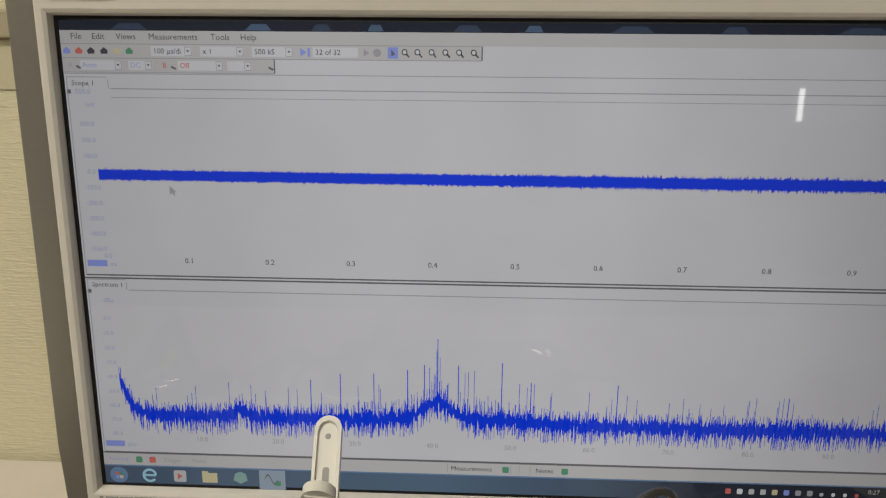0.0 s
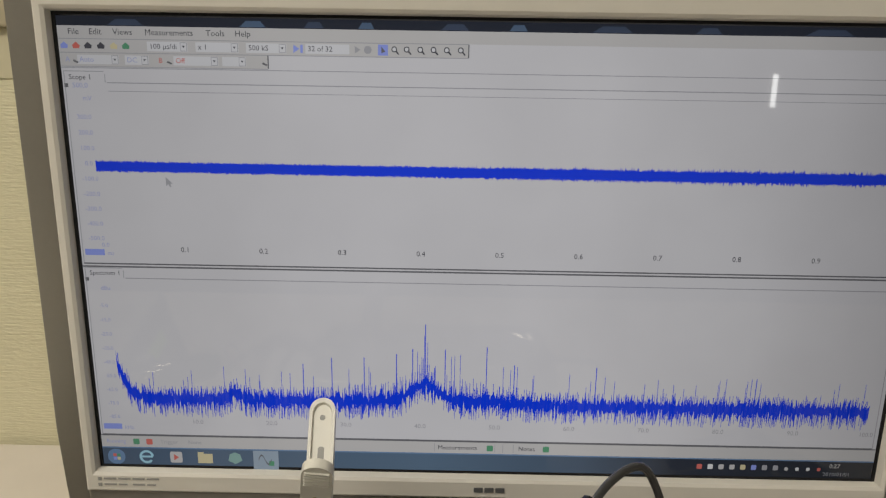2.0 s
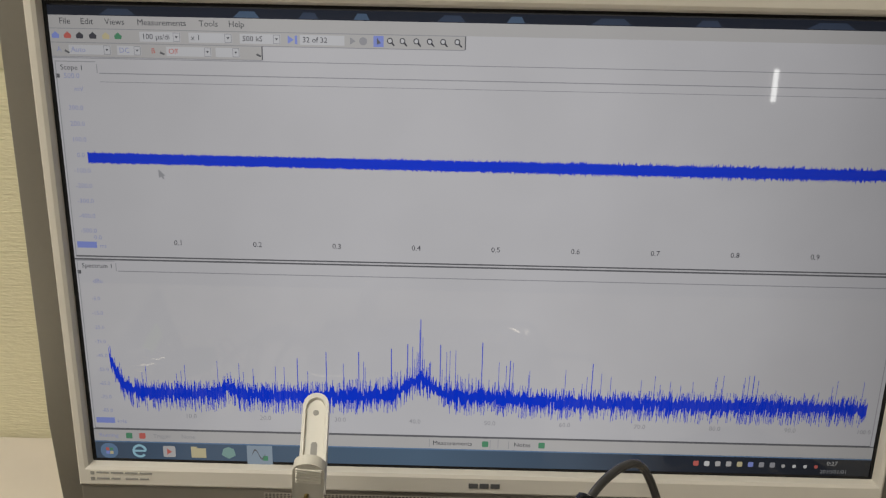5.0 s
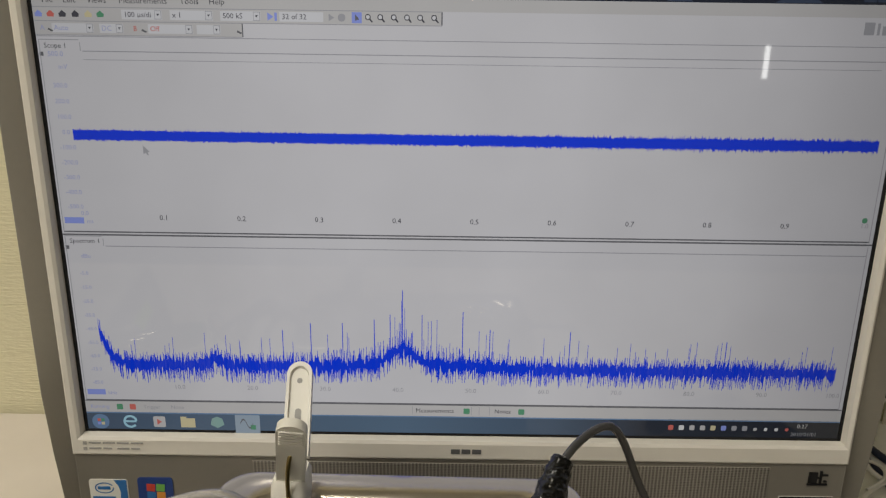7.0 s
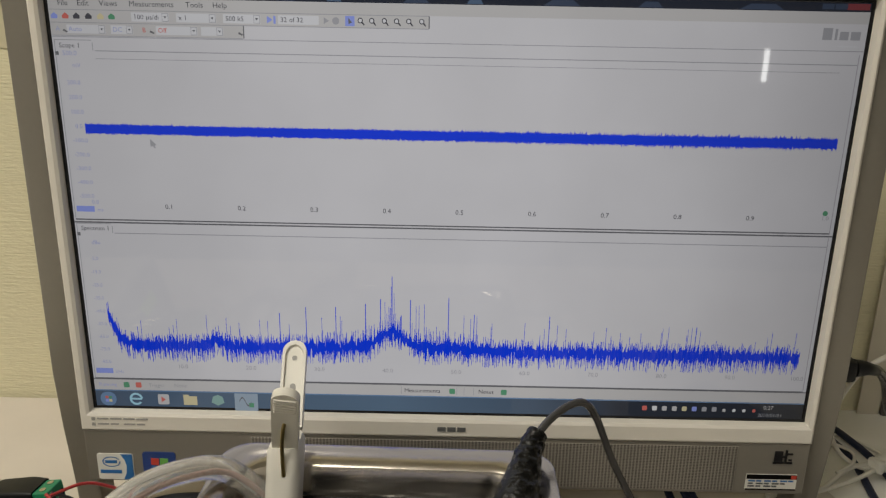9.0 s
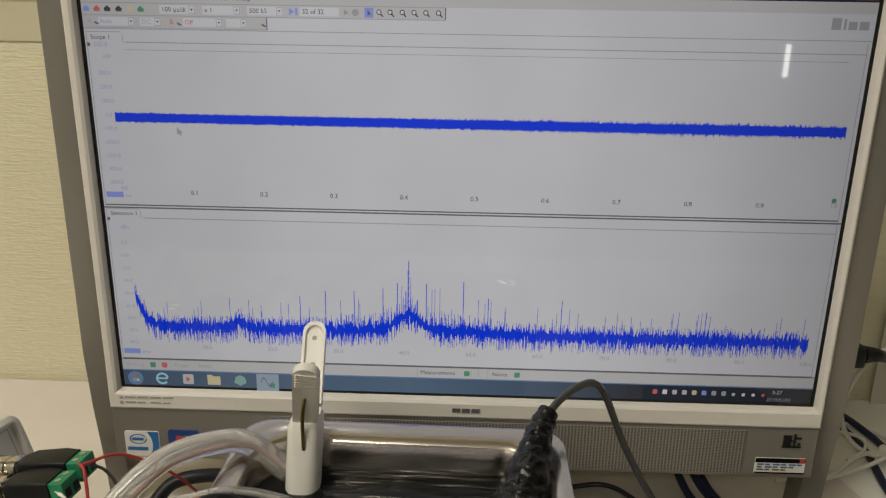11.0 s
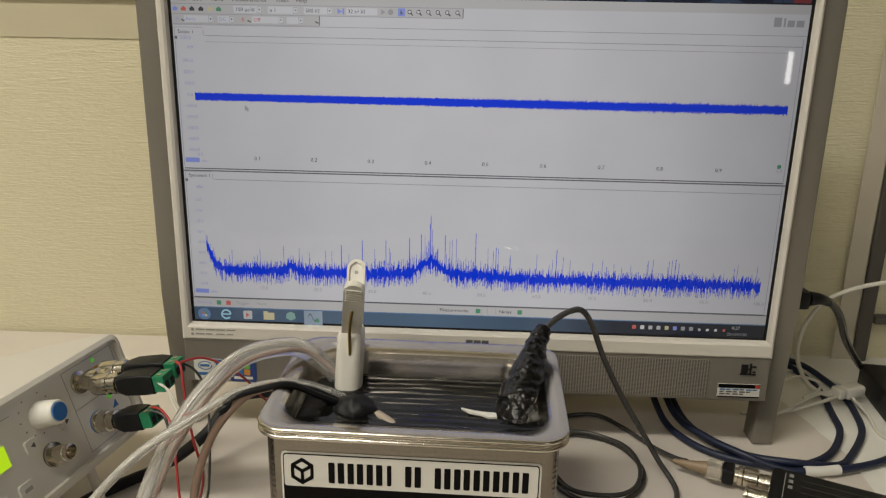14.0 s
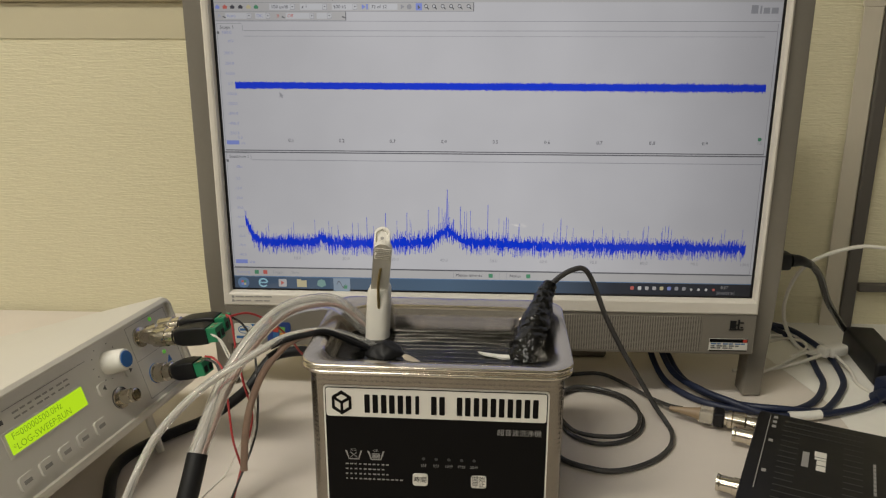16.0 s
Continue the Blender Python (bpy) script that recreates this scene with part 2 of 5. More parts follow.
def tube(pts, radius, n=8, seg=10, radii=None, jitter=0.0, bm=None):
    line = glide(pts, n)
    rnd = random.Random(len(pts) * 7 + 3)
    up = Vector((0.3, 0.2, 0.93))
    loops = []
    for i, p in enumerate(line):
        d = (line[min(i + 1, len(line) - 1)] - line[max(i - 1, 0)]).normalized()
        a = d.cross(up)
        a = a.normalized() if a.length > 1e-4 else Vector((1, 0, 0))
        b = d.cross(a)
        f = i / (len(line) - 1)
        r = radius if radii is None else float(np.interp(f * (len(radii) - 1), range(len(radii)), radii))
        loops.append([p + (a * math.cos(2 * math.pi * k / seg) + b * math.sin(2 * math.pi * k / seg)) * r * (1 + jitter * rnd.uniform(-1, 1)) for k in range(seg)])
    return loft(loops, cap0=True, cap1=True, bm=bm)


def words(text, size, align="LEFT"):
    """A flat bmesh of built-in-font text in the xz plane, facing -y."""
    cu = bpy.data.curves.new("t", "FONT")
    cu.body, cu.size, cu.align_x, cu.align_y = text, size, align, "CENTER"
    cu.resolution_u = 2
    ob = new("t", cu)
    me = bpy.data.meshes.new_from_object(ob.evaluated_get(bpy.context.evaluated_depsgraph_get()))
    bm = bmesh.new()
    bm.from_mesh(me)
    bpy.data.objects.remove(ob)
    bpy.data.curves.remove(cu)
    bpy.data.meshes.remove(me)
    bm.transform(Matrix.Rotation(radians(90), 4, "X"))
    return bm


def quad(x0, x1, z0, z1, y=0.0, bm=None):
    bm = bm or bmesh.new()
    bm.faces.new([bm.verts.new(p) for p in ((x0, y, z0), (x1, y, z0), (x1, y, z1), (x0, y, z1))])
    return bm


# ---- the room ----
def structure(name, bm, material, label, category="wall"):
    return tagged(part(name, bm, material), label, category, kind="structure")


structure("wall_north", box(-1.7, 2.6, WALL, WALL + 0.12, 0, 2.5), M["wall"], "beige textured wallpaper wall behind the desk")
structure("wall_south", box(-1.7, 2.6, -3.5, -3.36, 0, 2.5), M["far_wall"], "plain grey wall far behind the desk")
structure("wall_west", box(-1.82, -1.7, -3.5, WALL + 0.12, 0, 2.5), M["far_wall"], "plain grey side wall")
structure("wall_east", box(2.6, 2.72, -3.5, WALL + 0.12, 0, 2.5), M["far_wall"], "plain grey side wall")
structure("floor", box(-1.82, 2.72, -3.5, WALL + 0.12, -0.05, 0), M["floor"], "grey floor", "floor")
structure("ceiling", box(-1.82, 2.72, -3.5, WALL + 0.12, 2.5, 2.56), M["ceiling"], "white ceiling boards", "ceiling")
structure("trim_1", box(-1.7, 0.1, WALL - 0.0012, WALL - 0.0003, 1.017, 1.0540, 0.0004), M["rail"], "smooth beige rail above the wallpaper", "trim")
structure("trim_2", box(-1.7, 0.1, WALL - 0.007, WALL - 0.0005, 1.0545, 1.075, 0.002), M["rail_edge"], "brown ledge along the wall", "trim")
structure("trim_3", box(0.371, 1.4, WALL - 0.004, WALL - 0.0005, 1.049, 1.12, 0.001), M["trim"], "smooth beige rail above the wallpaper", "trim")
structure("trim_4", box(0.371, 0.3905, WALL - 0.006, WALL - 0.0045, DESK, 1.049, 0.0005), M["trim"], "pale upright strip on the wallpaper", "trim")
structure("trim_5", box(0.391, 0.405, WALL - 0.010, WALL - 0.0045, DESK, 1.12, 0.002), M["post"], "dark upright post against the wall", "post")
structure("trim_6", box(0.4055, 0.60, WALL - 0.012, WALL - 0.0005, 0.752, 0.760, 0.001), M["post"], "dark ledge low on the wall beyond the post", "trim")
structure("window_1", box(1.520, 1.542, -3.358, -3.35, 0.806, 0.96), glow("daylight_slit", (1, 1, 0.97), 20), "narrow bright slit between closed blinds", "window")

desk = thing("desk", "grey-beige laminate office desk against the wall", "desk")
part("desktop", box(-1.4, 1.5, -0.62, WALL - 0.004, DESK - 0.028, DESK, 0.003), M["desk"], desk)
for lx in (-1.34, 1.40):
    for ly in (-0.55, 0.14):
        part("leg", box(lx, lx + 0.045, ly, ly + 0.045, 0, DESK - 0.028, 0.003), M["silver"], desk)

for fx, fy in ((-0.95, -0.9), (-0.9, -2.4), (1.4, -2.4)):
    lamp = thing("ceiling_light", "long white fluorescent ceiling fitting", "lamp", pose(fx, fy, 2.5), "ceiling lights")
    part("housing", box(-0.63, 0.63, -0.14, 0.14, -0.06, 0, 0.004), M["white_paint"], lamp)
    part("diffuser", box(-0.6, 0.6, -0.12, 0.12, -0.072, -0.0605, 0.003), glow("tube_glow", (1, 0.95, 0.85), 4), lamp)

# ---- the computer ----
pc = thing("computer_monitor", "silver and white all-in-one computer with a lit screen", "computer", pose(0, 0, 0))
X0, X1, Z0, Z1 = -0.2213, 0.2203, 0.8084, 1.0565   # lit screen


def ring(outer, inner, y0, y1, ri=0.0015):
    """A frame between two rectangles (x0, x1, z0, z1), with a sloping inner lip."""
    def loop(b, y):
        return [(b[0], y, b[2]), (b[1], y, b[2]), (b[1], y, b[3]), (b[0], y, b[3])]
    o2 = (outer[0] + 0.0015, outer[1] - 0.0015, outer[2] + 0.0015, outer[3] - 0.0015)
    i2 = (inner[0] - 0.003, inner[1] + 0.003, inner[2] - 0.003, inner[3] + 0.003)
    bm = loft([loop(outer, y1), loop(outer, y0 + 0.0015), loop(o2, y0), loop(i2, y0), loop((inner[0] - 0.0012, inner[1] + 0.0012, inner[2] - 0.0012, inner[3] + 0.0012), y0 + 0.001), loop(inner, y0 + 0.006)])
    return bm


part("bezel", ring((-0.2306, 0.2275, 0.7934, 1.0755), (-0.2233, 0.2223, 0.8069, 1.0585), -0.0055, 0.02), M["bezel"], pc, "off-white glossy screen frame")
part("screen_border", ring((-0.2234, 0.2224, 0.8068, 1.0586), (X0 - 0.0002, X1 + 0.0002, Z0 - 0.0002, Z1 + 0.0002), -0.0002, 0.006), M["black"], pc, "thin black edge round the screen")
part("chin", box(-0.2306, 0.2275, -0.0035, 0.03, 0.7565, 0.7931, 0.0012), M["silver"], pc, "silver lower panel")
part("speaker_grille", box(-0.125, 0.182, -0.0042, 0.0, 0.7590, 0.7905, 0.0004), M["grille"], pc, "finely perforated silver speaker strip")
part("back_cover", box(-0.235, 0.233, 0.0203, 0.085, 0.757, 1.082, 0.012, 3), M["white_plastic"], pc, "off-white rear cover")
part("top_cap", box(-0.2306, 0.2275, -0.002, 0.02, 1.0757, 1.084, 0.002), M["bezel"], pc)
for px0, px1 in ((-0.2465, -0.2309), (0.2278, 0.2440)):
    # upright beside the screen, stepping back a little towards its foot
    bm = loft([[(x, y + dy, z) for x, y in roundrect(px0, px1, -0.001, 0.0195, 0.0014, 3)] for z, dy in ((DESK + 0.0015, 0.0125), (0.745, 0.0095), (0.790, 0.0035), (0.830, 0.0), (1.088, 0.0))], cap0=True, cap1=True)
    part("side_pillar", bm, M["silver"], pc, "silver side pillar reaching down as a leg", 30)
    part("foot_pad", box(px0 + 0.002, px1 - 0.002, 0.0145, 0.0295, DESK, DESK + 0.002), M["rubber"], pc)
part("rear_stand", box(-0.12, 0.12, 0.09, 0.15, DESK, DESK + 0.012, 0.003), M["silver"], pc)
part("stand_arm", box(-0.06, 0.06, 0.083, 0.10, DESK + 0.012, 0.90, 0.004), M["silver"], pc)
# maker's mark on the frame and model name as plain shapes
for k in range(3):
    part("maker_mark", box(-0.0075 + k * 0.0062, -0.0023 + k * 0.0062, -0.0061, -0.0052, 0.7982, 0.8010), M["ink"], pc)
for k in range(9):
    part("model_mark", box(-0.2215 + k * 0.0036, -0.2189 + k * 0.0036, -0.0060, -0.0052, 1.0655, 1.0695), M["silver"], pc)
for r in range(2):
    for k in range(4):
        part("printed_line", box(-0.2195 + k * 0.0082, -0.2125 + k * 0.0082 - 0.002 * (k % 2) * r, -0.0059, -0.0052, 0.8018 - r * 0.0037, 0.8028 - r * 0.0037), M["faint_ink"], pc)
    part("printed_icon", box(-0.2230, -0.2210, -0.0059, -0.0052, 0.8010 - r * 0.0037, 0.8030 - r * 0.0037), M["faint_ink"], pc)
# stickers
st = part("sticker", outline(roundrect(-0.2235, -0.2005, 0.758, 0.7765, 0.0015), -0.0041, -0.0034), M["label_white"], pc, "white and blue processor sticker")
part("sticker_field", outline([(-0.2085, 0.7763), (-0.2010, 0.7763), (-0.2010, 0.7583), (-0.2075, 0.7583), (-0.2055, 0.7630), (-0.2050, 0.7680), (-0.2060, 0.7725)], -0.0044, -0.0041), M["sticker_blue"], st)
bm = loft([[(-0.2145 + w * math.cos(a), -0.0043, 0.7708 + h * math.sin(a)) for a in np.linspace(0.5, 6.4, 20)] for w, h in ((0.0058, 0.0038), (0.0050, 0.0031))], closed=False)
part("sticker_ring", bm, M["sticker_blue"], st)
for a0, a1, zz, hh in ((-0.2185, -0.2110, 0.7698, 0.0020), (-0.2220, -0.2085, 0.7625, 0.0024)):
    part("sticker_mark", box(a0, a1, -0.0044, -0.0041, zz, zz + hh), M["sticker_blue"], st)
st = part("sticker", outline(roundrect(-0.1945, -0.1735, 0.7578, 0.7782, 0.002), -0.0041, -0.0034), M["sticker_navy"], pc, "dark blue software sticker with a four-colour flag")
for k, c in enumerate(("sticker_red", "sticker_green", "sticker_blue", "sticker_orange")):
    cx, cz = -0.1868 + 0.0058 * (k % 2), 0.7715 - 0.0055 * (k // 2)
    part("flag_pane", outline([(cx - 0.0026, cz - 0.0022), (cx + 0.0024, cz - 0.0027), (cx + 0.0028, cz + 0.0021), (cx - 0.0022, cz + 0.0026)], -0.0044, -0.0041), M[c], st)
part("sticker_mark", box(-0.1915, -0.1765, -0.0044, -0.0041, 0.7600, 0.7622), M["label_white"], st)
st = part("sticker", box(0.1895, 0.2218, -0.0041, -0.0034, 0.7600, 0.7712), M["label_white"], pc, "white and black specification sticker")
part("sticker_bar", box(0.1897, 0.2216, -0.0044, -0.0041, 0.7680, 0.7711), M["label_black"], st)
part("sticker_bar", box(0.1897, 0.2216, -0.0044, -0.0041, 0.7601, 0.7609), M["label_black"], st)
part("sticker_dot", box(0.2178, 0.2212, -0.0046, -0.0044, 0.7683, 0.7708), M["sticker_red"], st)
for r in range(3):
    for k in range(6 - r):
        part("sticker_line", box(0.1910 + 0.0051 * k, 0.1953 + 0.0051 * k - 0.0012 * ((k + r) % 2), -0.0044, -0.0041, 0.7661 - 0.0019 * r, 0.7671 - 0.0019 * r), M["ink"] if r else M["sticker_blue"], st)
for x0, x1, z0, z1 in ((0.2055, 0.2105, 0.7807, 0.7877), (0.2120, 0.2133, 0.7802, 0.7887), (0.2050, 0.2170, 0.7792, 0.7802), (0.2133, 0.2168, 0.7854, 0.7864), (0.2105, 0.2120, 0.7836, 0.7844), (0.2145, 0.2165, 0.7812, 0.7822)):
    part("badge_mark", box(x0, x1, -0.0044, -0.0034, z0, z1), M["black"], pc)

# ---- what the screen shows ----
G_BG = glow("screen_grey", (0.412, 0.406, 0.421), 1.0, True)
G_BAR = glow("screen_bar", (0.3543, 0.3462, 0.3422), 1.0, True)
G_FIELD = glow("screen_field", (0.4268, 0.4268, 0.4429), 1.0, True)
G_LINE = glow("screen_line", (0.0966, 0.0966, 0.1047), 1.0, True)
G_SOFT = glow("screen_soft_line", (0.2416, 0.2416, 0.2577), 1.0, True)
G_TEXT = glow("screen_text", (0.045, 0.045, 0.055), 1.0, True)
G_BLUE = glow("screen_blue", (0.002, 0.028, 0.50), 1.0, True)
G_FAINT = glow("screen_faint_blue", (0.2416, 0.2577, 0.4187), 1.0, True)
G_TAG = glow("screen_tag_blue", (0.1771, 0.2174, 0.4992), 1.0, True)
G_RED = glow("screen_red", (0.4026, 0.0966, 0.0805), 1.0, True)
G_GREEN = glow("screen_green", (0.0644, 0.2013, 0.1127), 1.0, True)
G_DARK = glow("screen_title", (0.0112, 0.0145, 0.0242), 1.0, True)
G_NAVY = glow("screen_navy", (0.0282, 0.0403, 0.0684), 1.0, True)
G_SKY = glow("screen_sky", (0.0966, 0.161, 0.2657), 1.0, True)
G_WHITE = glow("screen_white", (0.4831, 0.4831, 0.4831), 1.0, True)
G_YEL = glow("screen_yellow", (0.4187, 0.3704, 0.2255), 1.0, True)

screen = part("display", quad(X0, X1, Z0, Z1, 0.0), G_BG, pc, "lit screen with two blue measurement graphs")


def ui(name, bm, material, layer=1):
    return part(name, bm, material, screen, m=Matrix.Translation((0, -0.00012 * layer, 0)))


def say(text, x, z, size, material=None, align="LEFT", layer=3, name="screen_text"):
    bm = words(text, size, align)
    bm.transform(Matrix.Translation((x, 0, z)))
    return ui(name, bm, material or G_TEXT, layer)


G_GLINT = glow("screen_glint", (0.05, 0.08, 0.13), 1.0, True)
# title bar, soft reflections of the desktop behind it painted on as patches
ui("title_bar", quad(X0, X1, 1.0518, Z1), G_DARK)
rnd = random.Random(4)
for x0, w, c in ((-0.196, 0.018, G_NAVY), (-0.130, 0.013, G_GLINT), (-0.098, 0.010, G_NAVY), (-0.071, 0.008, G_GLINT), (-0.030, 0.014, G_NAVY), (0.004, 0.009, G_GLINT), (0.045, 0.020, G_NAVY), (0.096, 0.013, G_NAVY), (0.150, 0.024, G_NAVY)):
    ui("painted_glint", outline([(x0, 1.0522), (x0 + w, 1.0522), (x0 + w * 0.8, 1.0552), (x0 + w * 0.25, 1.0552)], 0, -0.00002), c, 2)
ui("close_button", quad(0.2075, 0.2195, 1.0528, 1.0560), glow("screen_close", (0.15, 0.03, 0.035), 1.0, True), 3)
ui("size_button", quad(0.2010, 0.2078, 1.0530, 1.0558), G_NAVY, 3)
ui("hide_button", quad(0.1940, 0.2004, 1.0530, 1.0558), G_NAVY, 3)
# menu bar
ui("menu_bar", quad(X0, X1, 1.0456, 1.0517), G_BAR)
for t, x in (("File", -0.2160), ("Edit", -0.2055), ("Views", -0.1935), ("Measurements", -0.1775), ("Tools", -0.1470), ("Help", -0.1325)):
    say(t, x, 1.0489, 0.0041)
# two rows of tools
ui("tool_bar", quad(X0, -0.0160, 1.0390, 1.0454), G_BAR)
ui("tool_bar", quad(X0, -0.1165, 1.0322, 1.0386), G_BAR)
for z in (1.0455, 1.0388, 1.0320):
    ui("tool_line", quad(X0, -0.0160 if z > 1.038 else -0.1165, z - 0.0002, z + 0.0002), G_SOFT, 2)
ui("tool_line", quad(-0.0162, -0.0156, 1.0390, 1.0455), G_LINE, 2)
ui("tool_line", quad(-0.1167, -0.1161, 1.0322, 1.0388), G_LINE, 2)
for x, mt in ((-0.2185, G_TAG), (-0.2125, G_RED), (-0.2065, G_TEXT), (-0.2000, G_TEXT), (-0.1935, G_YEL), (-0.1875, G_GREEN)):
    ui("tool_icon", outline([(x - 0.0016, 1.0408), (x + 0.0016, 1.0408), (x + 0.0019, 1.0424), (x, 1.0440), (x - 0.0019, 1.0424)], 0, -0.00002), mt, 2)
for x0, x1, t in ((-0.1768, -0.1565, "100 \u00b5s/di"), (-0.1525, -0.1310, "x 1"), (-0.1272, -0.1070, "500 kS"), (-0.0975, -0.0755, "32 of 32")):
    ui("field", quad(x0, x1, 1.0399, 1.0446), G_FIELD, 2)
    say(t, x0 + 0.0012, 1.0422, 0.0037)
    if t[0] != "3":
        ui("field_button", quad(x1 - 0.0037, x1 - 0.0002, 1.0401, 1.0444), G_SOFT, 3)
        ui("field_button", quad(x1 - 0.0034, x1 - 0.0005, 1.0404, 1.0441), G_FIELD, 4)
        ui("field_arrow", outline([(x1 - 0.0027, 1.0428), (x1 - 0.0012, 1.0428), (x1 - 0.00195, 1.0417)], 0, -0.00002), G_TEXT, 5)
for x0, x1, t, c in ((-0.2125, -0.1915, "Auto", G_FAINT), (-0.1885, -0.1765, "DC", G_FAINT), (-0.1640, -0.1415, "Off", G_RED), (-0.1395, -0.1275, "", G_FAINT)):
    ui("field", quad(x0, x1, 1.0332, 1.0377), G_FIELD, 2)
    if t:
        say(t, x0 + 0.001, 1.0354, 0.0036, c)
    ui("field_button", quad(x1 - 0.0036, x1 - 0.0002, 1.0333, 1.0376), G_SOFT, 3)
    ui("field_button", quad(x1 - 0.0033, x1 - 0.0005, 1.0336, 1.0373), G_FIELD, 4)
    ui("field_arrow", outline([(x1 - 0.0026, 1.0360), (x1 - 0.0012, 1.0360), (x1 - 0.0019, 1.0349)], 0, -0.00002), G_TEXT, 5)
say("A", -0.2185, 1.0354, 0.0036, G_FAINT)
say("B", -0.1715, 1.0354, 0.0036, G_RED)
for x in (-0.2148, -0.1675, -0.1195):
    ui("tool_icon", outline([(x, 1.0345), (x + 0.0022, 1.0335), (x + 0.0028, 1.0342), (x + 0.0005, 1.0354)], 0, -0.00002), G_LINE, 2)
ui("tool_icon", outline([(-0.1035, 1.0402), (-0.1035, 1.0442), (-0.1005, 1.0422)], 0, -0.00002), G_TAG, 2)
ui("tool_icon", quad(-0.1000, -0.0988, 1.0402, 1.0442), G_TAG, 2)
ui("tool_icon", outline([(-0.0728, 1.0404), (-0.0700, 1.0422), (-0.0728, 1.0440)], 0, -0.00002), G_SOFT, 2)
ui("tool_icon", outline(roundrect(-0.0682, -0.0644, 1.0403, 1.0441, 0.0018), 0, -0.00002), G_SOFT, 2)
ui("tool_button", quad(-0.0612, -0.0562, 1.0396, 1.0449), G_TAG, 2)
ui("tool_icon", outline([(-0.0595, 1.0440), (-0.0595, 1.0407), (-0.0575, 1.0415)], 0, -0.00002), G_LINE, 3)
for x in (-0.0530, -0.0468, -0.0400, -0.0334, -0.0268, -0.0198):
    ui("tool_icon", outline(roundrect(x - 0.0015, x + 0.0013, 1.0412, 1.0441, 0.0013), 0, -0.00002), G_TEXT, 2)
    ui("tool_icon", outline(roundrect(x - 0.0010, x + 0.0008, 1.0417, 1.0436, 0.0008), 0, -0.00002), G_FIELD, 3)
    ui("tool_icon", outline([(x + 0.0004, 1.0416), (x + 0.0012, 1.0420), (x + 0.0024, 1.0404), (x + 0.0018, 1.0401)], 0, -0.00002), G_TEXT, 3)
# maker's mark on the screen: plain bars
for k, (w, h) in enumerate(((0.0052, 0.0062), (0.0014, 0.0058), (0.0048, 0.0044), (0.0052, 0.0044))):
    x = 0.1965 + (0, 0.0066, 0.0092, 0.0152)[k]
    ui("screen_mark", quad(x, x + w, 1.0372, 1.0372 + h), G_SOFT, 2)
ui("screen_mark", quad(0.206, 0.216, 1.0335, 1.0343), G_FIELD, 2)
ui("frame_line", quad(X0, X1, 1.0312, 1.0316), G_SOFT, 2)


def pane(top, bottom, title, zt):
    for x0, x1, z0, z1 in ((X0 + 0.001, X1 - 0.002, bottom, bottom + 0.0008), (X0 + 0.001, X0 + 0.0014, bottom, top), (X1 - 0.0024, X1 - 0.002, bottom, top), (-0.1985, X1 - 0.002, top - 0.0056, top - 0.0051), (X0 + 0.001, -0.2000, top, top + 0.0004), (-0.1997, -0.1993, top - 0.0053, top - 0.001)):
        ui("frame_line", quad(x0, x1, z0, z1), G_LINE if z1 - z0 < 0.0009 and z0 == bottom else G_SOFT, 2)
    say(title, X0 + 0.0035, zt, 0.0036)


pane(1.0295, 0.9285, "Scope 1", 1.0267)
pane(0.9262, 0.8270, "Spectrum 1", 0.9236)
ui("frame_line", quad(X0, X1, 0.9268, 0.9277), G_LINE, 2)
ui("frame_line", quad(-0.1985, 0.2090, 1.0198, 1.0201), G_SOFT, 2)
for k in range(9):
    say("%.1f" % (0.1 * (k + 1)), -0.1650 + 0.0420 * k, 0.9372, 0.0040, align="CENTER")
    say("%.1f" % (10 * (k + 1)), -0.1650 + 0.0421 * k, 0.8362, 0.0038, G_SOFT, align="CENTER")
say("1.0", 0.2140, 0.9380, 0.0036, G_SOFT, "CENTER")
say("100.0", 0.2130, 0.8362, 0.0036, G_SOFT, "CENTER")
say("0.0", -0.2075, 0.9392, 0.0034, G_FAINT, "CENTER")
say("500.0", -0.2125, 1.0226, 0.0036, G_FAINT, "CENTER")
say("mV", -0.2095, 1.0162, 0.0034, G_FAINT, "CENTER")
for k in range(9):
    v = 300 - 100 * k
    say("%.1f" % v, -0.2120, 1.0068 - 0.008 * k, 0.0034, G_FAINT, "CENTER")
say("dBu", -0.2100, 0.9150, 0.0034, G_FAINT, "CENTER")
for k in range(9):
    say("%.1f" % (-5.0 - 10 * k), -0.2120, 0.9050 - 0.0083 * k, 0.0030, G_FAINT, "CENTER")
for z in (0.9352, 0.8325):
    ui("axis_tag", quad(-0.2190, -0.2085, z - 0.0017, z + 0.0017), G_TAG, 2)
    say("ms" if z > 0.9 else "kHz", -0.2070, z - 0.0005, 0.0032, G_FAINT)
for x, z in ((-0.2195, 1.0226), (-0.2195, 0.9200)):
    ui("range_mark", quad(x - 0.001, x + 0.001, z - 0.001, z + 0.001), G_LINE, 2)
ui("trigger_dot", outline(roundrect(0.2122, 0.2152, 0.9395, 0.9425, 0.0014), 0, -0.00002), G_GREEN, 3)

# voltage trace: a dense even band
rng = np.random.default_rng(5)


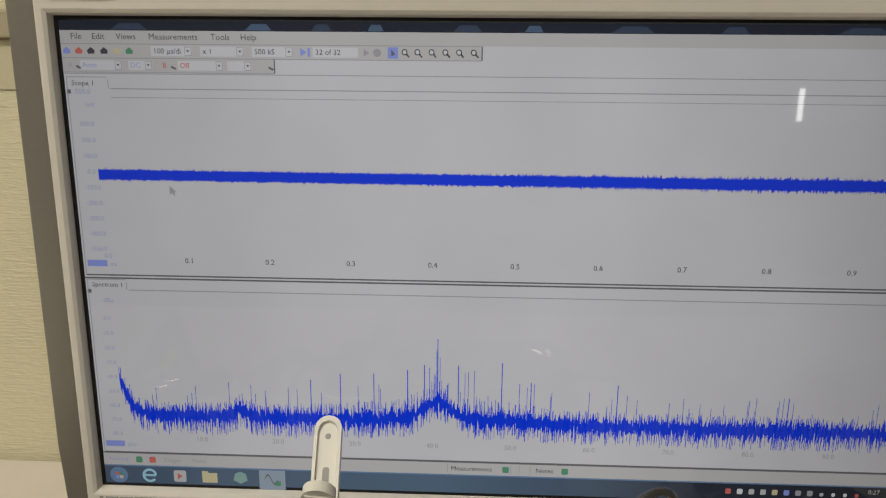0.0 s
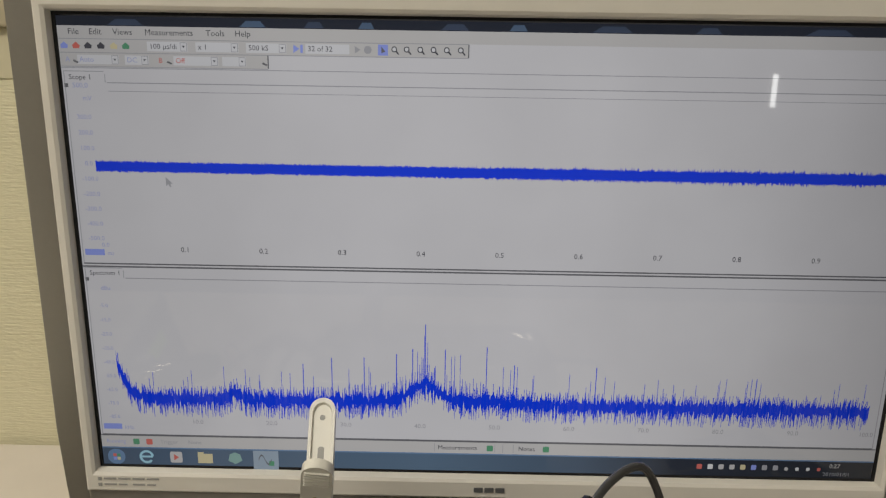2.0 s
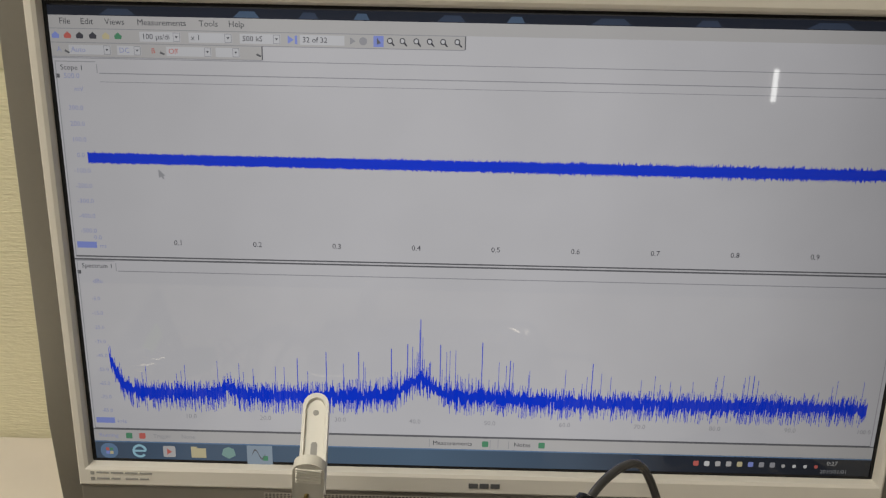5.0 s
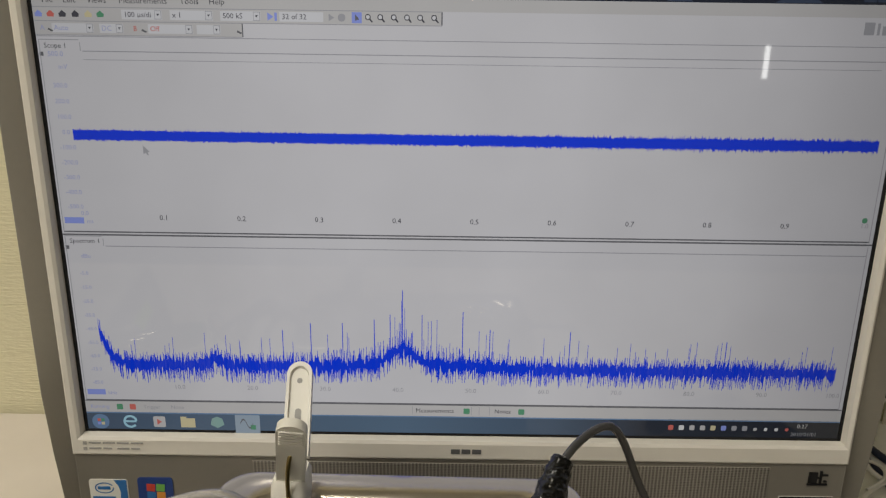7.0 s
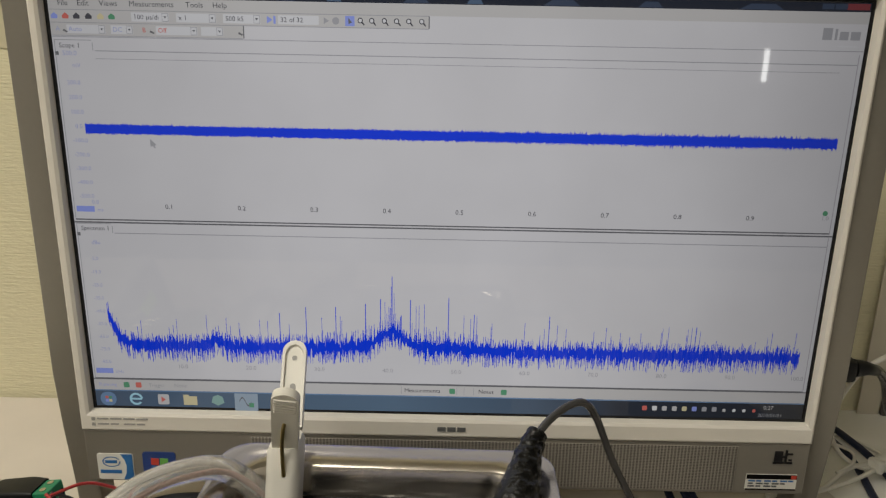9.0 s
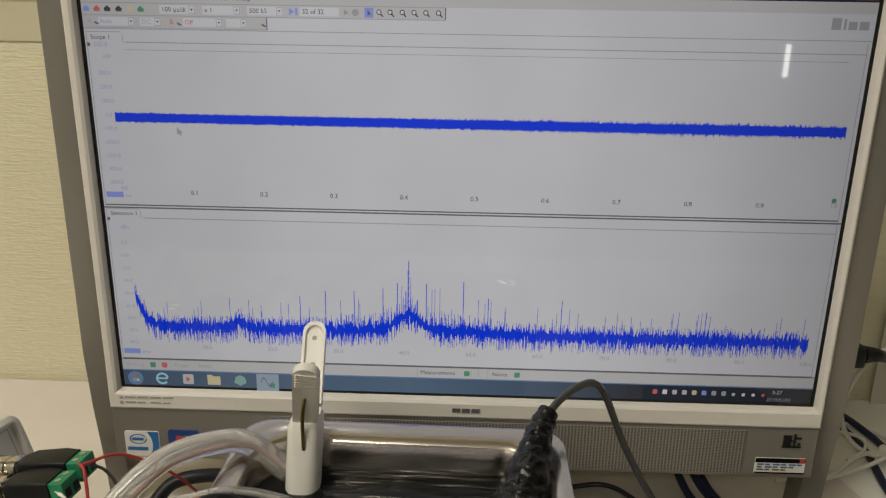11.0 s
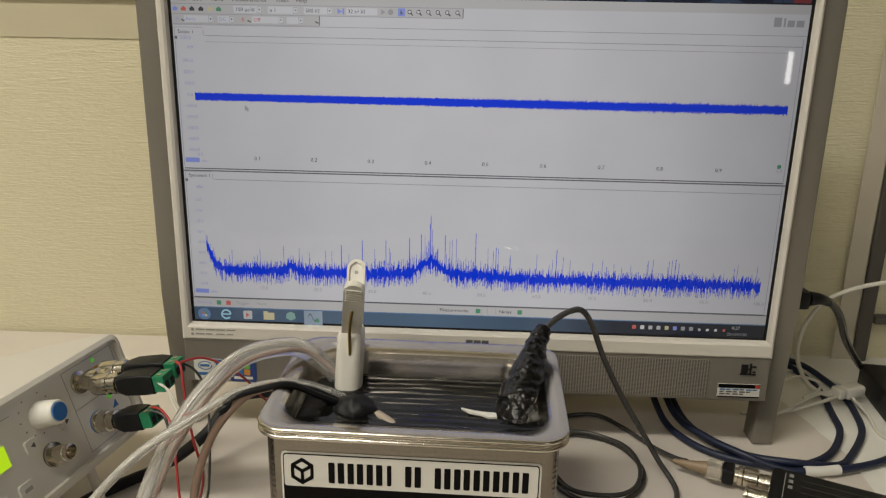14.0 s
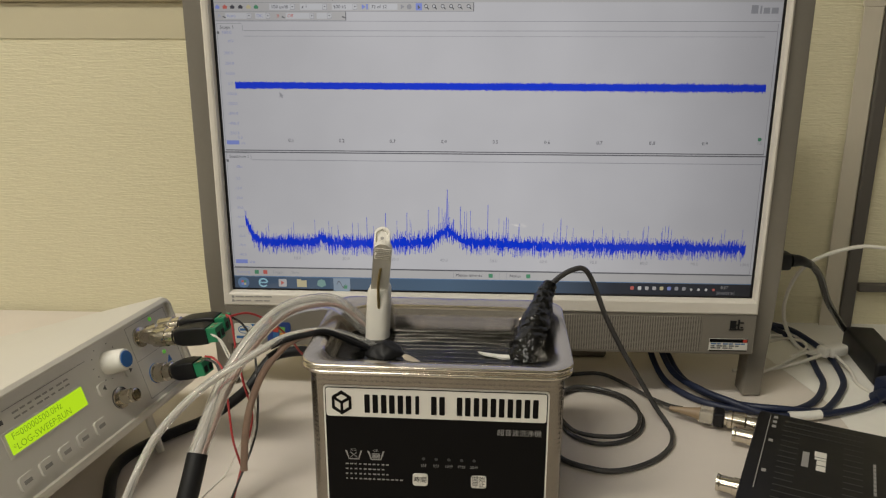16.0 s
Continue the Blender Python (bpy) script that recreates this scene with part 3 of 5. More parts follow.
def trace(name, xs, lo, hi, spikes=()):
    bm = bmesh.new()
    for x, z0, z1 in spikes:
        quad(x - 0.00013, x + 0.00013, z0, z1, 0, bm)
    a = [bm.verts.new((x, 0, z)) for x, z in zip(xs, lo)]
    b = [bm.verts.new((x, 0, z)) for x, z in zip(xs, hi)]
    for i in range(len(xs) - 1):
        bm.faces.new((a[i], a[i + 1], b[i + 1], b[i]))
    return ui(name, bm, G_BLUE, 4)


def teeth(xs, mid, core, spike, power=3.0):
    n = len(xs)
    hi = mid + core * (0.7 + 0.3 * rng.random(n)) + spike * rng.random(n) ** power
    lo = mid - core * (0.7 + 0.3 * rng.random(n)) - spike * rng.random(n) ** power
    return lo, hi


xs = np.linspace(-0.2085, 0.2140, 1500)
swell = 0.35 + 0.75 * np.clip((xs + 0.10) / 0.2, 0, 1)
lo, hi = teeth(xs, np.linspace(0.9816, 0.9810, 1500), 0.0030 * np.ones(1500), 0.0016 * swell, 2.5)
trace("voltage_trace", xs, lo, hi)
# spectrum: noise floor, a hump and single lines
N = 1100


def floor_at(x):
    f = 0.8502 + 0.0095 * np.exp(-((x + 0.036) / 0.010) ** 2) + 0.0022 * np.exp(-((x + 0.03) / 0.05) ** 2)
    return f + 0.0045 * np.exp(-((x + 0.143) / 0.005) ** 2) + 0.024 * np.exp(-(x + 0.208) / 0.0042)


xs = np.linspace(-0.2080, 0.2125, N)
lo, hi = teeth(xs, floor_at(xs) + rng.normal(0, 0.0008, N), 0.0031 * (0.4 + rng.random(N)), 0.0050, 2.2)
spikes = []
for x in rng.uniform(-0.2075, 0.2120, 950):
    c = float(floor_at(x))
    near = 1 + 0.8 * math.exp(-((x + 0.03) / 0.045) ** 2)
    spikes.append((x, c - 0.0040 - 0.0075 * rng.random(), c + 0.0020 + 0.0065 * rng.random() * near))
for x in rng.uniform(-0.2075, 0.2120, 70):
    c = float(floor_at(x))
    spikes.append((x, c, c + (0.008 + 0.011 * rng.random()) * (1 + 0.6 * math.exp(-((x + 0.03) / 0.045) ** 2))))
trace("spectrum_trace", xs, lo, hi, spikes)
for x, top in ((-0.0360, 0.8975), (-0.0020, 0.8850), (-0.0880, 0.8770), (-0.0700, 0.8775), (-0.0520, 0.8800), (0.0590, 0.8740), (0.0135, 0.8745), (-0.1040, 0.8730), (-0.0250, 0.8830), (-0.0430, 0.8830), (0.1480, 0.8690)):
    ui("spectrum_line", quad(x - 0.00022, x + 0.00022, 0.852, top), G_BLUE, 4)
ui("mouse_pointer", outline([(-0.1725, 0.9765), (-0.1725, 0.9718), (-0.1713, 0.9727), (-0.1704, 0.9712), (-0.1697, 0.9715), (-0.1703, 0.9729), (-0.1690, 0.9731)], 0, -0.00002), G_SOFT, 5)

# status line and task bar
ui("status_bar", quad(X0, X1, 0.8196, 0.8266), G_BAR)
say("Running", X0 + 0.003, 0.8231, 0.0034, G_FAINT)
say("Trigger", -0.1875, 0.8231, 0.0034, G_SOFT)
say("None", -0.1715, 0.8231, 0.0034, G_SOFT)
say("Measurements", -0.0285, 0.8231, 0.0038)
say("Notes", 0.0175, 0.8231, 0.0038)
for x, c in ((-0.2030, G_GREEN), (-0.1955, G_RED), (-0.0005, G_GREEN), (0.0315, G_GREEN)):
    ui("status_icon", outline(roundrect(x, x + 0.0036, 0.8213, 0.8249, 0.0007), 0, -0.00002), c, 3)
for x in (-0.0305, 0.0040, 0.0085, 0.0145):
    ui("frame_line", quad(x, x + 0.0003, 0.8205, 0.8258), G_SOFT, 2)
ui("frame_line", quad(X0, X1, 0.8266, 0.8273), G_LINE, 2)
G_TASK = glow("screen_task_bar", (0.05, 0.08, 0.12))
nt = G_TASK.node_tree
tc, sx, cr = nt.nodes.new("ShaderNodeTexCoord"), nt.nodes.new("ShaderNodeSeparateXYZ"), nt.nodes.new("ShaderNodeValToRGB")
mr = nt.nodes.new("ShaderNodeMapRange")
mr.inputs["From Min"].default_value, mr.inputs["From Max"].default_value = X0, X1
nt.links.new(tc.outputs["Object"], sx.inputs[0])
nt.links.new(sx.outputs[0], mr.inputs["Value"])
nt.links.new(mr.outputs["Result"], cr.inputs[0])
cr.color_ramp.elements[0].color = (0.035, 0.0525, 0.0805, 1)
cr.color_ramp.elements[1].color = (0.005, 0.006, 0.009, 1)
for pos, c in ((0.12, (0.045, 0.072, 0.112, 1)), (0.42, (0.062, 0.100, 0.150, 1)), (0.62, (0.040, 0.062, 0.095, 1)), (0.74, (0.012, 0.016, 0.025, 1))):
    cr.color_ramp.elements.new(pos).color = c
nt.links.new(cr.outputs[0], nt.nodes["Principled BSDF"].inputs["Emission Color"])
ui("task_bar", quad(X0, X1, Z0, 0.8195), G_TASK)
ui("task_line", quad(X0, X1, 0.8188, 0.8195), G_SKY, 2)
ui("task_icon", outline(roundrect(-0.2185, -0.2085, 0.8085, 0.8180, 0.0045), 0, -0.00002), G_SKY, 2)
for k, c in enumerate((G_RED, G_GREEN, G_TAG, G_YEL)):
    ui("task_icon", quad(-0.2153 + 0.0022 * (k % 2), -0.2134 + 0.0022 * (k % 2), 0.8134 - 0.0022 * (k // 2), 0.8152 - 0.0022 * (k // 2)), c, 3)
bm = bmesh.new()
loft([[(-0.196 + r * math.cos(a), 0, 0.8135 + r * math.sin(a)) for a in np.linspace(0.1, 5.6, 22)] for r in (0.0028, 0.0042)], closed=False, bm=bm)
quad(-0.1995, -0.1925, 0.8130, 0.8142, 0, bm)
ui("task_icon", bm, glow("screen_cyan", (0.2416, 0.4187, 0.4992), 1.0, True), 3)
ui("task_icon", outline(roundrect(-0.1825, -0.1755, 0.8100, 0.8170, 0.001), 0, -0.00002), G_BAR, 2)
ui("task_icon", outline([(-0.1803, 0.8115), (-0.1803, 0.8155), (-0.1775, 0.8135)], 0, -0.00002), G_RED, 3)
ui("task_icon", quad(-0.1665, -0.1580, 0.8100, 0.8160), G_YEL, 2)
ui("task_icon", quad(-0.1665, -0.1630, 0.8160, 0.8170), G_YEL, 2)
ui("task_icon", outline([(-0.149, 0.812), (-0.145, 0.8098), (-0.141, 0.812), (-0.142, 0.816), (-0.145, 0.8173), (-0.148, 0.816)], 0, -0.00002), glow("screen_teal", (0.161, 0.2657, 0.2416), 1.0, True), 2)
ui("task_button", quad(-0.1345, -0.1200, 0.8065, 0.8186), glow("screen_button", (0.2013, 0.2496, 0.2979), 1.0, True), 2)
bm = bmesh.new()
wave = [(-0.1315 + 0.0075 * i / 16, 0.8130 + 0.0028 * math.sin(2 * math.pi * i / 16)) for i in range(17)]
loft([[(x, 0, z - 0.0005) for x, z in wave], [(x, 0, z + 0.0006) for x, z in wave]], closed=False, bm=bm)
ui("task_icon", bm, G_LINE, 3)
ui("task_icon", quad(-0.1255, -0.1225, 0.8092, 0.8122), G_GREEN, 3)
for k, c in enumerate((G_RED, G_WHITE, G_BAR, G_BAR, G_YEL, G_TAG, G_SOFT, G_SOFT, G_BAR, G_WHITE, G_WHITE, G_RED)):
    x = 0.1215 + 0.0062 * k
    w = 0.0015 if k < 8 else 0.0010
    ui("tray_icon", outline(roundrect(x - w, x + w, 0.8128, 0.8128 + 2.1 * w, 0.0007), 0, -0.00002), c, 3)
say("0:27", 0.1985, 0.8160, 0.0036, G_BAR, "CENTER")
say("2010/01/01", 0.2000, 0.8108, 0.0034, G_SOFT, "CENTER")

# ---- ultrasonic cleaner ----
CX, CY = -0.0335, -0.126
RIM = 0.8255
cleaner = thing("ultrasonic_cleaner", "small brushed steel ultrasonic cleaner filled with water", "ultrasonic cleaner", pose(CX, CY, 0, 0, 0, -1.2))
BF = -0.0625   # front face


def lift(bm):
    """The top of the tank rises slightly towards its rear edge."""
    for v in bm.verts:
        if v.co.z > 0.79:
            v.co.z += 0.003 * (v.co.y + 0.069) / 0.121
    return bm



bm = loft([[(x, y, z) for x, y in roundrect(-0.0805, 0.0805, BF, 0.0460, 0.009)] for z in (DESK + 0.004, RIM - 0.0064)], cap0=True)
lift(bm)
part("body", bm, M["steel"], cleaner, "brushed steel housing", 40)
in_ = roundrect(-0.0775, 0.0775, -0.0575, 0.0385, 0.024, 8)
i2_ = roundrect(-0.0755, 0.0755, -0.0555, 0.0365, 0.023, 8)
i3_ = roundrect(-0.0735, 0.0735, -0.0535, 0.0345, 0.022, 8)
under = roundrect(-0.0800, 0.0800, BF - 0.0003, 0.0457, 0.009, 8)


def at_z(pts, z):
    return [(x, y, z) for x, y in pts]


def rim_loop(inset, z):
    return at_z(roundrect(-0.0856 + inset, 0.0856 - inset, -0.0690 + inset, 0.0520 - inset, 0.0165 - inset * 0.6, 8), z)


bead = [(0.0013 * (1 - math.cos(a)), 0.0013 * math.sin(a)) for a in np.linspace(-math.pi / 2, math.pi / 2, 9)]
prof = [at_z(under, RIM - 0.0068)] + [rim_loop(i, RIM - 0.0053 + h) for i, h in bead] + [rim_loop(0.0016, RIM - 0.0034)]
prof += [rim_loop(i, RIM - 0.0013 + h) for i, h in bead] + [rim_loop(0.0040, RIM + 0.0001), at_z(in_, RIM - 0.0015), at_z(i2_, RIM - 0.0034)]
bm = lift(loft(prof))
part("rim", bm, M["rim"], cleaner, "polished rolled steel rim", 60)
bm = loft([at_z(i2_, RIM - 0.0034), at_z(i3_, RIM - 0.010), at_z(i3_, RIM - 0.012), at_z([(x * 0.985, y * 0.985) for x, y in i3_], RIM - 0.0135), at_z([(x * 0.96, y * 0.95) for x, y in i3_], DESK + 0.048)], cap1=True)
lift(bm)
part("tank", bm, M["steel_rim"], cleaner, "polished pressed steel tank", 40)
for fx in (-0.065, 0.065):
    for fy in (-0.048, 0.034):
        part("foot", turned([(0.006, DESK), (0.007, DESK + 0.002), (0.007, DESK + 0.0045)], pose(fx, fy, 0)), M["rubber"], cleaner)
# water: a shallow disturbed surface
bm = bmesh.new()
nx, ny = 70, 44
rnd = random.Random(9)
rows = []
for j in range(ny):
    rows.append([bm.verts.new((-0.0722 + 0.1444 * i / (nx - 1), -0.0522 + 0.0855 * j / (ny - 1), RIM - 0.0160 + 0.00022 * math.sin(j * 1.9 + 0.9 * math.sin(i * 0.11)) + 0.0006 * noise.noise((i * 0.09, j * 0.5, 2)))) for i in range(nx)])
for j in range(ny - 1):
    for i in range(nx - 1):
        bm.faces.new((rows[j][i], rows[j][i + 1], rows[j + 1][i + 1], rows[j + 1][i]))
tagged(part("water", bm, M["water"], None, smooth=80, m=pose(CX, CY, 0, 0, 0, -1.2)), "dark rippled water in the steel tank", "water")
# front label
LF = BF - 0.0006
lab = part("label", outline(roundrect(-0.0700, 0.0700, 0.722, 0.8070, 0.0025), LF, LF + 0.0005), M["label_white"], cleaner, "black control label with white border")
part("label_line", outline(roundrect(-0.0690, 0.0690, 0.7225, 0.8060, 0.002), LF - 0.0002, LF), M["label_black"], lab)
part("label_header", outline(roundrect(-0.0684, 0.0684, 0.7870, 0.8054, 0.0015), LF - 0.0004, LF - 0.0002), M["label_white"], lab)
lab.matrix_basis = Matrix.Translation((0, 0, -0.0427)) @ Matrix.Diagonal((1.013, 1, 1.0556, 1))
# trade name as plain blocks, and the cube mark
for k in range(10):
    x = -0.0442 + 0.0104 * k + (0.0055 if k > 4 else 0)
    bars = ((0.0006, 0.0030),) if k == 3 else ((0.0, 0.0034), (0.0051, 0.0085))
    for x0, x1 in bars:
        part("name_block", outline(roundrect(x + x0, x + x1, 0.7898, 0.8018, 0.0005, 2), LF - 0.0006, LF - 0.0004), M["label_black"], lab)
hexa = [(-0.0585 + 0.0072 * math.sin(a), 0.7960 + 0.0080 * math.cos(a)) for a in (math.pi / 3 * i for i in range(6))]
for i in (0, 2, 4):
    p, q, r_ = hexa[i - 1], hexa[i], hexa[(i + 1) % 6]
    c = (-0.0585, 0.7960)
    f = [tuple(c[n] + (v[n] - c[n]) * 0.99 * s for n in (0, 1)) for v, s in ((p, 1), (q, 1), (r_, 1), (r_, 0.72), (q, 0.70), (p, 0.72))]
    part("name_block", outline(f, LF - 0.0006, LF - 0.0004), M["label_black"], lab)
for i in (1, 3, 5):
    q = hexa[i]
    d = Vector((q[0] + 0.0585, q[1] - 0.796)).normalized() * 0.0009
    part("name_block", outline([(-0.0585 - d.y, 0.796 + d.x), (-0.0585 + d.y, 0.796 - d.x), (q[0] * 0.8 - 0.0117 + d.y, q[1] * 0.8 + 0.1592 - d.x), (q[0] * 0.8 - 0.0117 - d.y, q[1] * 0.8 + 0.1592 + d.x)], LF - 0.0006, LF - 0.0004), M["label_black"], lab)


def stamp(text, x, z, size, material, align="LEFT", name="label_text"):
    bm = words(text, size, align)
    bm.transform(Matrix.Translation((x, LF - 0.0005, z)))
    return part(name, bm, material, lab)


stamp("\u8d85\u97f3\u6ce2\u6d17\u6d44\u6a5f", 0.0660, 0.7795, 0.0046, M["label_grey"], "RIGHT")
for x, t in ((-0.0075, "3\u5206"), (0.0005, "5\u5206"), (0.0085, "10\u5206"), (0.0165, "15\u5206"), (0.0245, "20\u5206")):
    stamp(t, x, 0.7555, 0.0026, M["label_grey"], "CENTER")
    part("indicator", turned([(0.0010, 0), (0.0008, 0.0006)], pose(x, LF - 0.0002, 0.7600, 90), 10), M["groove"], lab)
for x, t in ((-0.0097, ("\u6642\u9593",)), (0.0275, ("\u958b\u59cb", "\u505c\u6b62"))):
    b_ = part("button", outline(roundrect(x - 0.0048, x + 0.0048, 0.7417, 0.7500, 0.0018), LF - 0.0009, LF - 0.0002), M["label_white"], lab, "white touch button")
    for i, line in enumerate(t):
        bm = words(line, 0.0043, "CENTER")
        bm.transform(Matrix.Translation((x, LF - 0.0011, 0.7459 + (0 if len(t) == 1 else 0.0020 - 0.0039 * i))))
        part("button_text", bm, M["label_black"], lab)
for cx, t in ((-0.0520, "NO"), (-0.0378, "OK")):
    stamp(t, cx, 0.7645, 0.0024, M["label_grey"], "CENTER")
    for s in (-1, 1):
        part("pictogram", outline([(cx + s * 0.0055, 0.7640), (cx + s * 0.0043, 0.7640), (cx + s * 0.0028, 0.7585), (cx + s * 0.0034, 0.7585)][::s], LF - 0.0004, LF - 0.0002), M["label_grey"], lab)
    part("pictogram", box(cx - 0.0034, cx + 0.0034, LF - 0.0004, LF - 0.0002, 0.7580, 0.7586), M["label_grey"], lab)
    if t == "OK":
        for k in range(4):
            part("pictogram", box(cx - 0.0026, cx + 0.0026, LF - 0.0004, LF - 0.0002, 0.7592 + 0.0009 * k, 0.7597 + 0.0009 * k), M["label_grey"], lab)
    else:
        for s in (-1, 1):
            part("pictogram", outline([(cx - 0.0022, 0.7610 - s * 0.0018), (cx - 0.0022, 0.7614 - s * 0.0018), (cx + 0.0022, 0.7614 + s * 0.0018), (cx + 0.0022, 0.7610 + s * 0.0018)], LF - 0.0004, LF - 0.0002), M["label_grey"], lab)
rnd = random.Random(2)
for r, n in enumerate((10, 9, 10, 13)):
    for k in range(n):
        x = -0.0575 + 0.0029 * k
        part("caption_bar", box(x, x + rnd.uniform(0.0012, 0.0021), LF - 0.0004, LF - 0.0002, 0.7545 - 0.0034 * r, 0.7553 - 0.0034 * r), M["label_grey"], lab)

# ---- plastic clip standing in the tank ----
clip = thing("plastic_clip", "white plastic spring clip gripping a tube in the tank", "clip", pose(-0.081, -0.0975, 0.842, 0, 0, 0))


def bar(p, q, width, thick, depth=0.1, taper=1.0):
    """A flat arm from p to q, its width along x, with a rounded end at q and a raised edge."""
    p, q = Vector(p), Vector(q)
    d = (q - p).normalized()
    side = Vector((1, 0, 0))
    side = (side - d * side.dot(d)).normalized()
    nrm = side.cross(d)
    L = (q - p).length
    w = width / 2
    pts = [(-w * taper, 0), (-w, L - w)] + [(-w * math.cos(a), L - w + w * math.sin(a)) for a in np.linspace(0.2, math.pi - 0.2, 9)] + [(w, L - w), (w * taper, 0)]
    bm = bmesh.new()
    fr = [bm.verts.new(p + side * x + d * y + nrm * thick / 2) for x, y in pts]
    bk = [bm.verts.new(p + side * x + d * y - nrm * thick / 2) for x, y in pts]
    c = Vector((0, L * 0.5))
    inner = [bm.verts.new(p + side * (x * 0.76) + d * ((y - L * 0.5) * 0.90 + L * 0.5) + nrm * thick / 2) for x, y in pts]
    sunk = [bm.verts.new(p + side * (x * 0.70) + d * ((y - L * 0.5) * 0.87 + L * 0.5) + nrm * thick * depth) for x, y in pts]
    n = len(pts)
    for i in range(n):
        j = (i + 1) % n
        bm.faces.new((fr[i], fr[j], inner[j], inner[i]))
        bm.faces.new((inner[i], inner[j], sunk[j], sunk[i]))
        bm.faces.new((bk[i], bk[j], fr[j], fr[i]))
    bm.faces.new(sunk)
    bm.faces.new(bk[::-1])
    bmesh.ops.recalc_face_normals(bm, faces=bm.faces)
    return bm, p, d, side, nrm, L


bm, p, d, side, nrm, L = bar((-0.0005, 0.012, 0.002), (-0.003, 0.0465, 0.0345), 0.0124, 0.0045)
part("rear_arm", bm, M["clip"], clip, smooth=30)
sgn = 1 if nrm.y < 0 else -1
for f, wd, hg in ((0.80, 0.0026, 0.0026), (0.40, 0.0030, 0.0095)):
    frame_m = Matrix((side.to_4d(), d.to_4d(), nrm.to_4d(), (0, 0, 0, 1))).transposed()
    frame_m.translation = p + d * (L * f) + nrm * 0.0007
    bm = outline(roundrect(-wd / 2, wd / 2, -hg / 2, hg / 2, wd / 2 - 0.0002), 0, 0.0003)
    bm.transform(frame_m @ Matrix.Rotation(radians(-90), 4, "X"))
    part("arm_slot", bm, M["faint_ink"], clip, "slot through the arm")
bm, p, d, side, nrm, L = bar((0.0005, -0.004, 0.000), (0.0072, -0.0278, 0.0435), 0.0126, 0.0042, 0.46)
part("front_arm", bm, M["clip"], clip, smooth=30)
frame_m = Matrix((side.to_4d(), d.to_4d(), nrm.to_4d(), (0, 0, 0, 1))).transposed()
top = nrm if nrm.z > 0 else -nrm
for s_, face in ((1, nrm), (-1, -nrm)):
    for k in range(6):
        mm = frame_m.copy()
        mm.translation = p + d * (L * 0.94 - 0.0015 - 0.0019 * k) + face * 0.0021
        bm = box(-0.0052, 0.0052, -0.0005, 0.0005, -0.0006, 0.0006, 0.0003, 1)
        bm.transform(mm)
        part("grip_rib", bm, M["clip"], clip)
# pale disc laid on the arm to stand for the hole near its tip
mm = frame_m.copy()
mm.translation = p + d * (L * 0.86) + top * 0.0023
bm = turned([(0.0017, -0.0003), (0.0017, 0.0003), (0.0012, 0.0005)], None, 14)
bm.transform(mm)
part("hole_disc", bm, M["label_white"], clip, "pale disc standing in for the hole in the arm")
mm.translation = p + d * (L * 0.58) + top * 0.0026
bm = box(-0.0014, 0.0014, -0.0032, 0.0032, -0.0010, 0.0010, 0.0007)
bm.transform(mm)
part("spring_catch", bm, M["label_white"], clip, "pale catch holding the spring")
body = loft([[(dx + x, dy + y, z) for x, y in roundrect(-w, w, -dd, dd, rr, 6)] for dx, dy, w, dd, rr, z in ((-0.0012, -0.010, 0.0082, 0.0085, 0.007, -0.045), (-0.0010, -0.0085, 0.0087, 0.0090, 0.007, -0.034), (-0.0006, -0.0050, 0.0086, 0.0096, 0.0065, -0.020), (-0.0002, -0.0015, 0.0083, 0.0102, 0.005, -0.008), (0, 0, 0.0079, 0.0106, 0.004, 0.0005), (0, 0, 0.0068, 0.0092, 0.0035, 0.0032))], cap0=True, cap1=True)
part("jaw", body, M["clip"], clip, "milky white clamping body", 50)
part("spring", tube([(0.0008, -0.0118, -0.010), (0.0008, -0.0128, 0.004), (0.002, -0.0155, 0.0145), (0.0036, -0.0175, 0.0215), (0.0045, -0.0160, 0.0235)], 0.0010), M["brass"], clip, "bent brass wire spring", 60)

# ---- probe wrapped in black tape, and its lead ----
probe = thing("taped_probe", "probe wrapped in glossy black tape standing in the tank", "probe")
bm = tube([(0.0255, -0.140, 0.788), (0.0265, -0.134, 0.803), (0.0305, -0.118, 0.818), (0.0360, -0.100, 0.831), (0.0410, -0.087, 0.8405)], 0.01, n=20, seg=52, radii=[0.0110, 0.0145, 0.0158, 0.0150, 0.0128, 0.0106, 0.0084, 0.0068, 0.0060])
bm.normal_update()
for v in bm.verts:
    q = v.co
    v.co += v.normal * (0.0011 * noise.noise(q * 190) + 0.0008 * noise.noise(q * 460) + 0.0004 * noise.noise(q * 900))
part("wrapping", bm, M["wrap"], probe, smooth=50)
part("collar", tube([(0.0392, -0.0895, 0.8370), (0.0412, -0.0868, 0.8405), (0.0440, -0.0832, 0.8432)], 0.0056, jitter=0.06), M["wrap"], probe, smooth=70)
LEAD = [(0.0420, -0.0855, 0.8412), (0.0515, -0.075, 0.8468), (0.0625, -0.066, 0.8500), (0.0715, -0.062, 0.8492), (0.0800, -0.056, 0.836), (0.092, -0.050, 0.807), (0.108, -0.045, 0.776), (0.127, -0.040, 0.7445), (0.1395, -0.0415, 0.7240), (0.1470, -0.0480, 0.7145), (0.1485, -0.0640, 0.7125), (0.1410, -0.0860, 0.7125), (0.1230, -0.1065, 0.7125), (0.098, -0.120, 0.7125), (0.078, -0.119, 0.7125), (0.055, -0.104, 0.7125), (0.052, -0.07, 0.7125), (0.060, -0.02, 0.7125)]
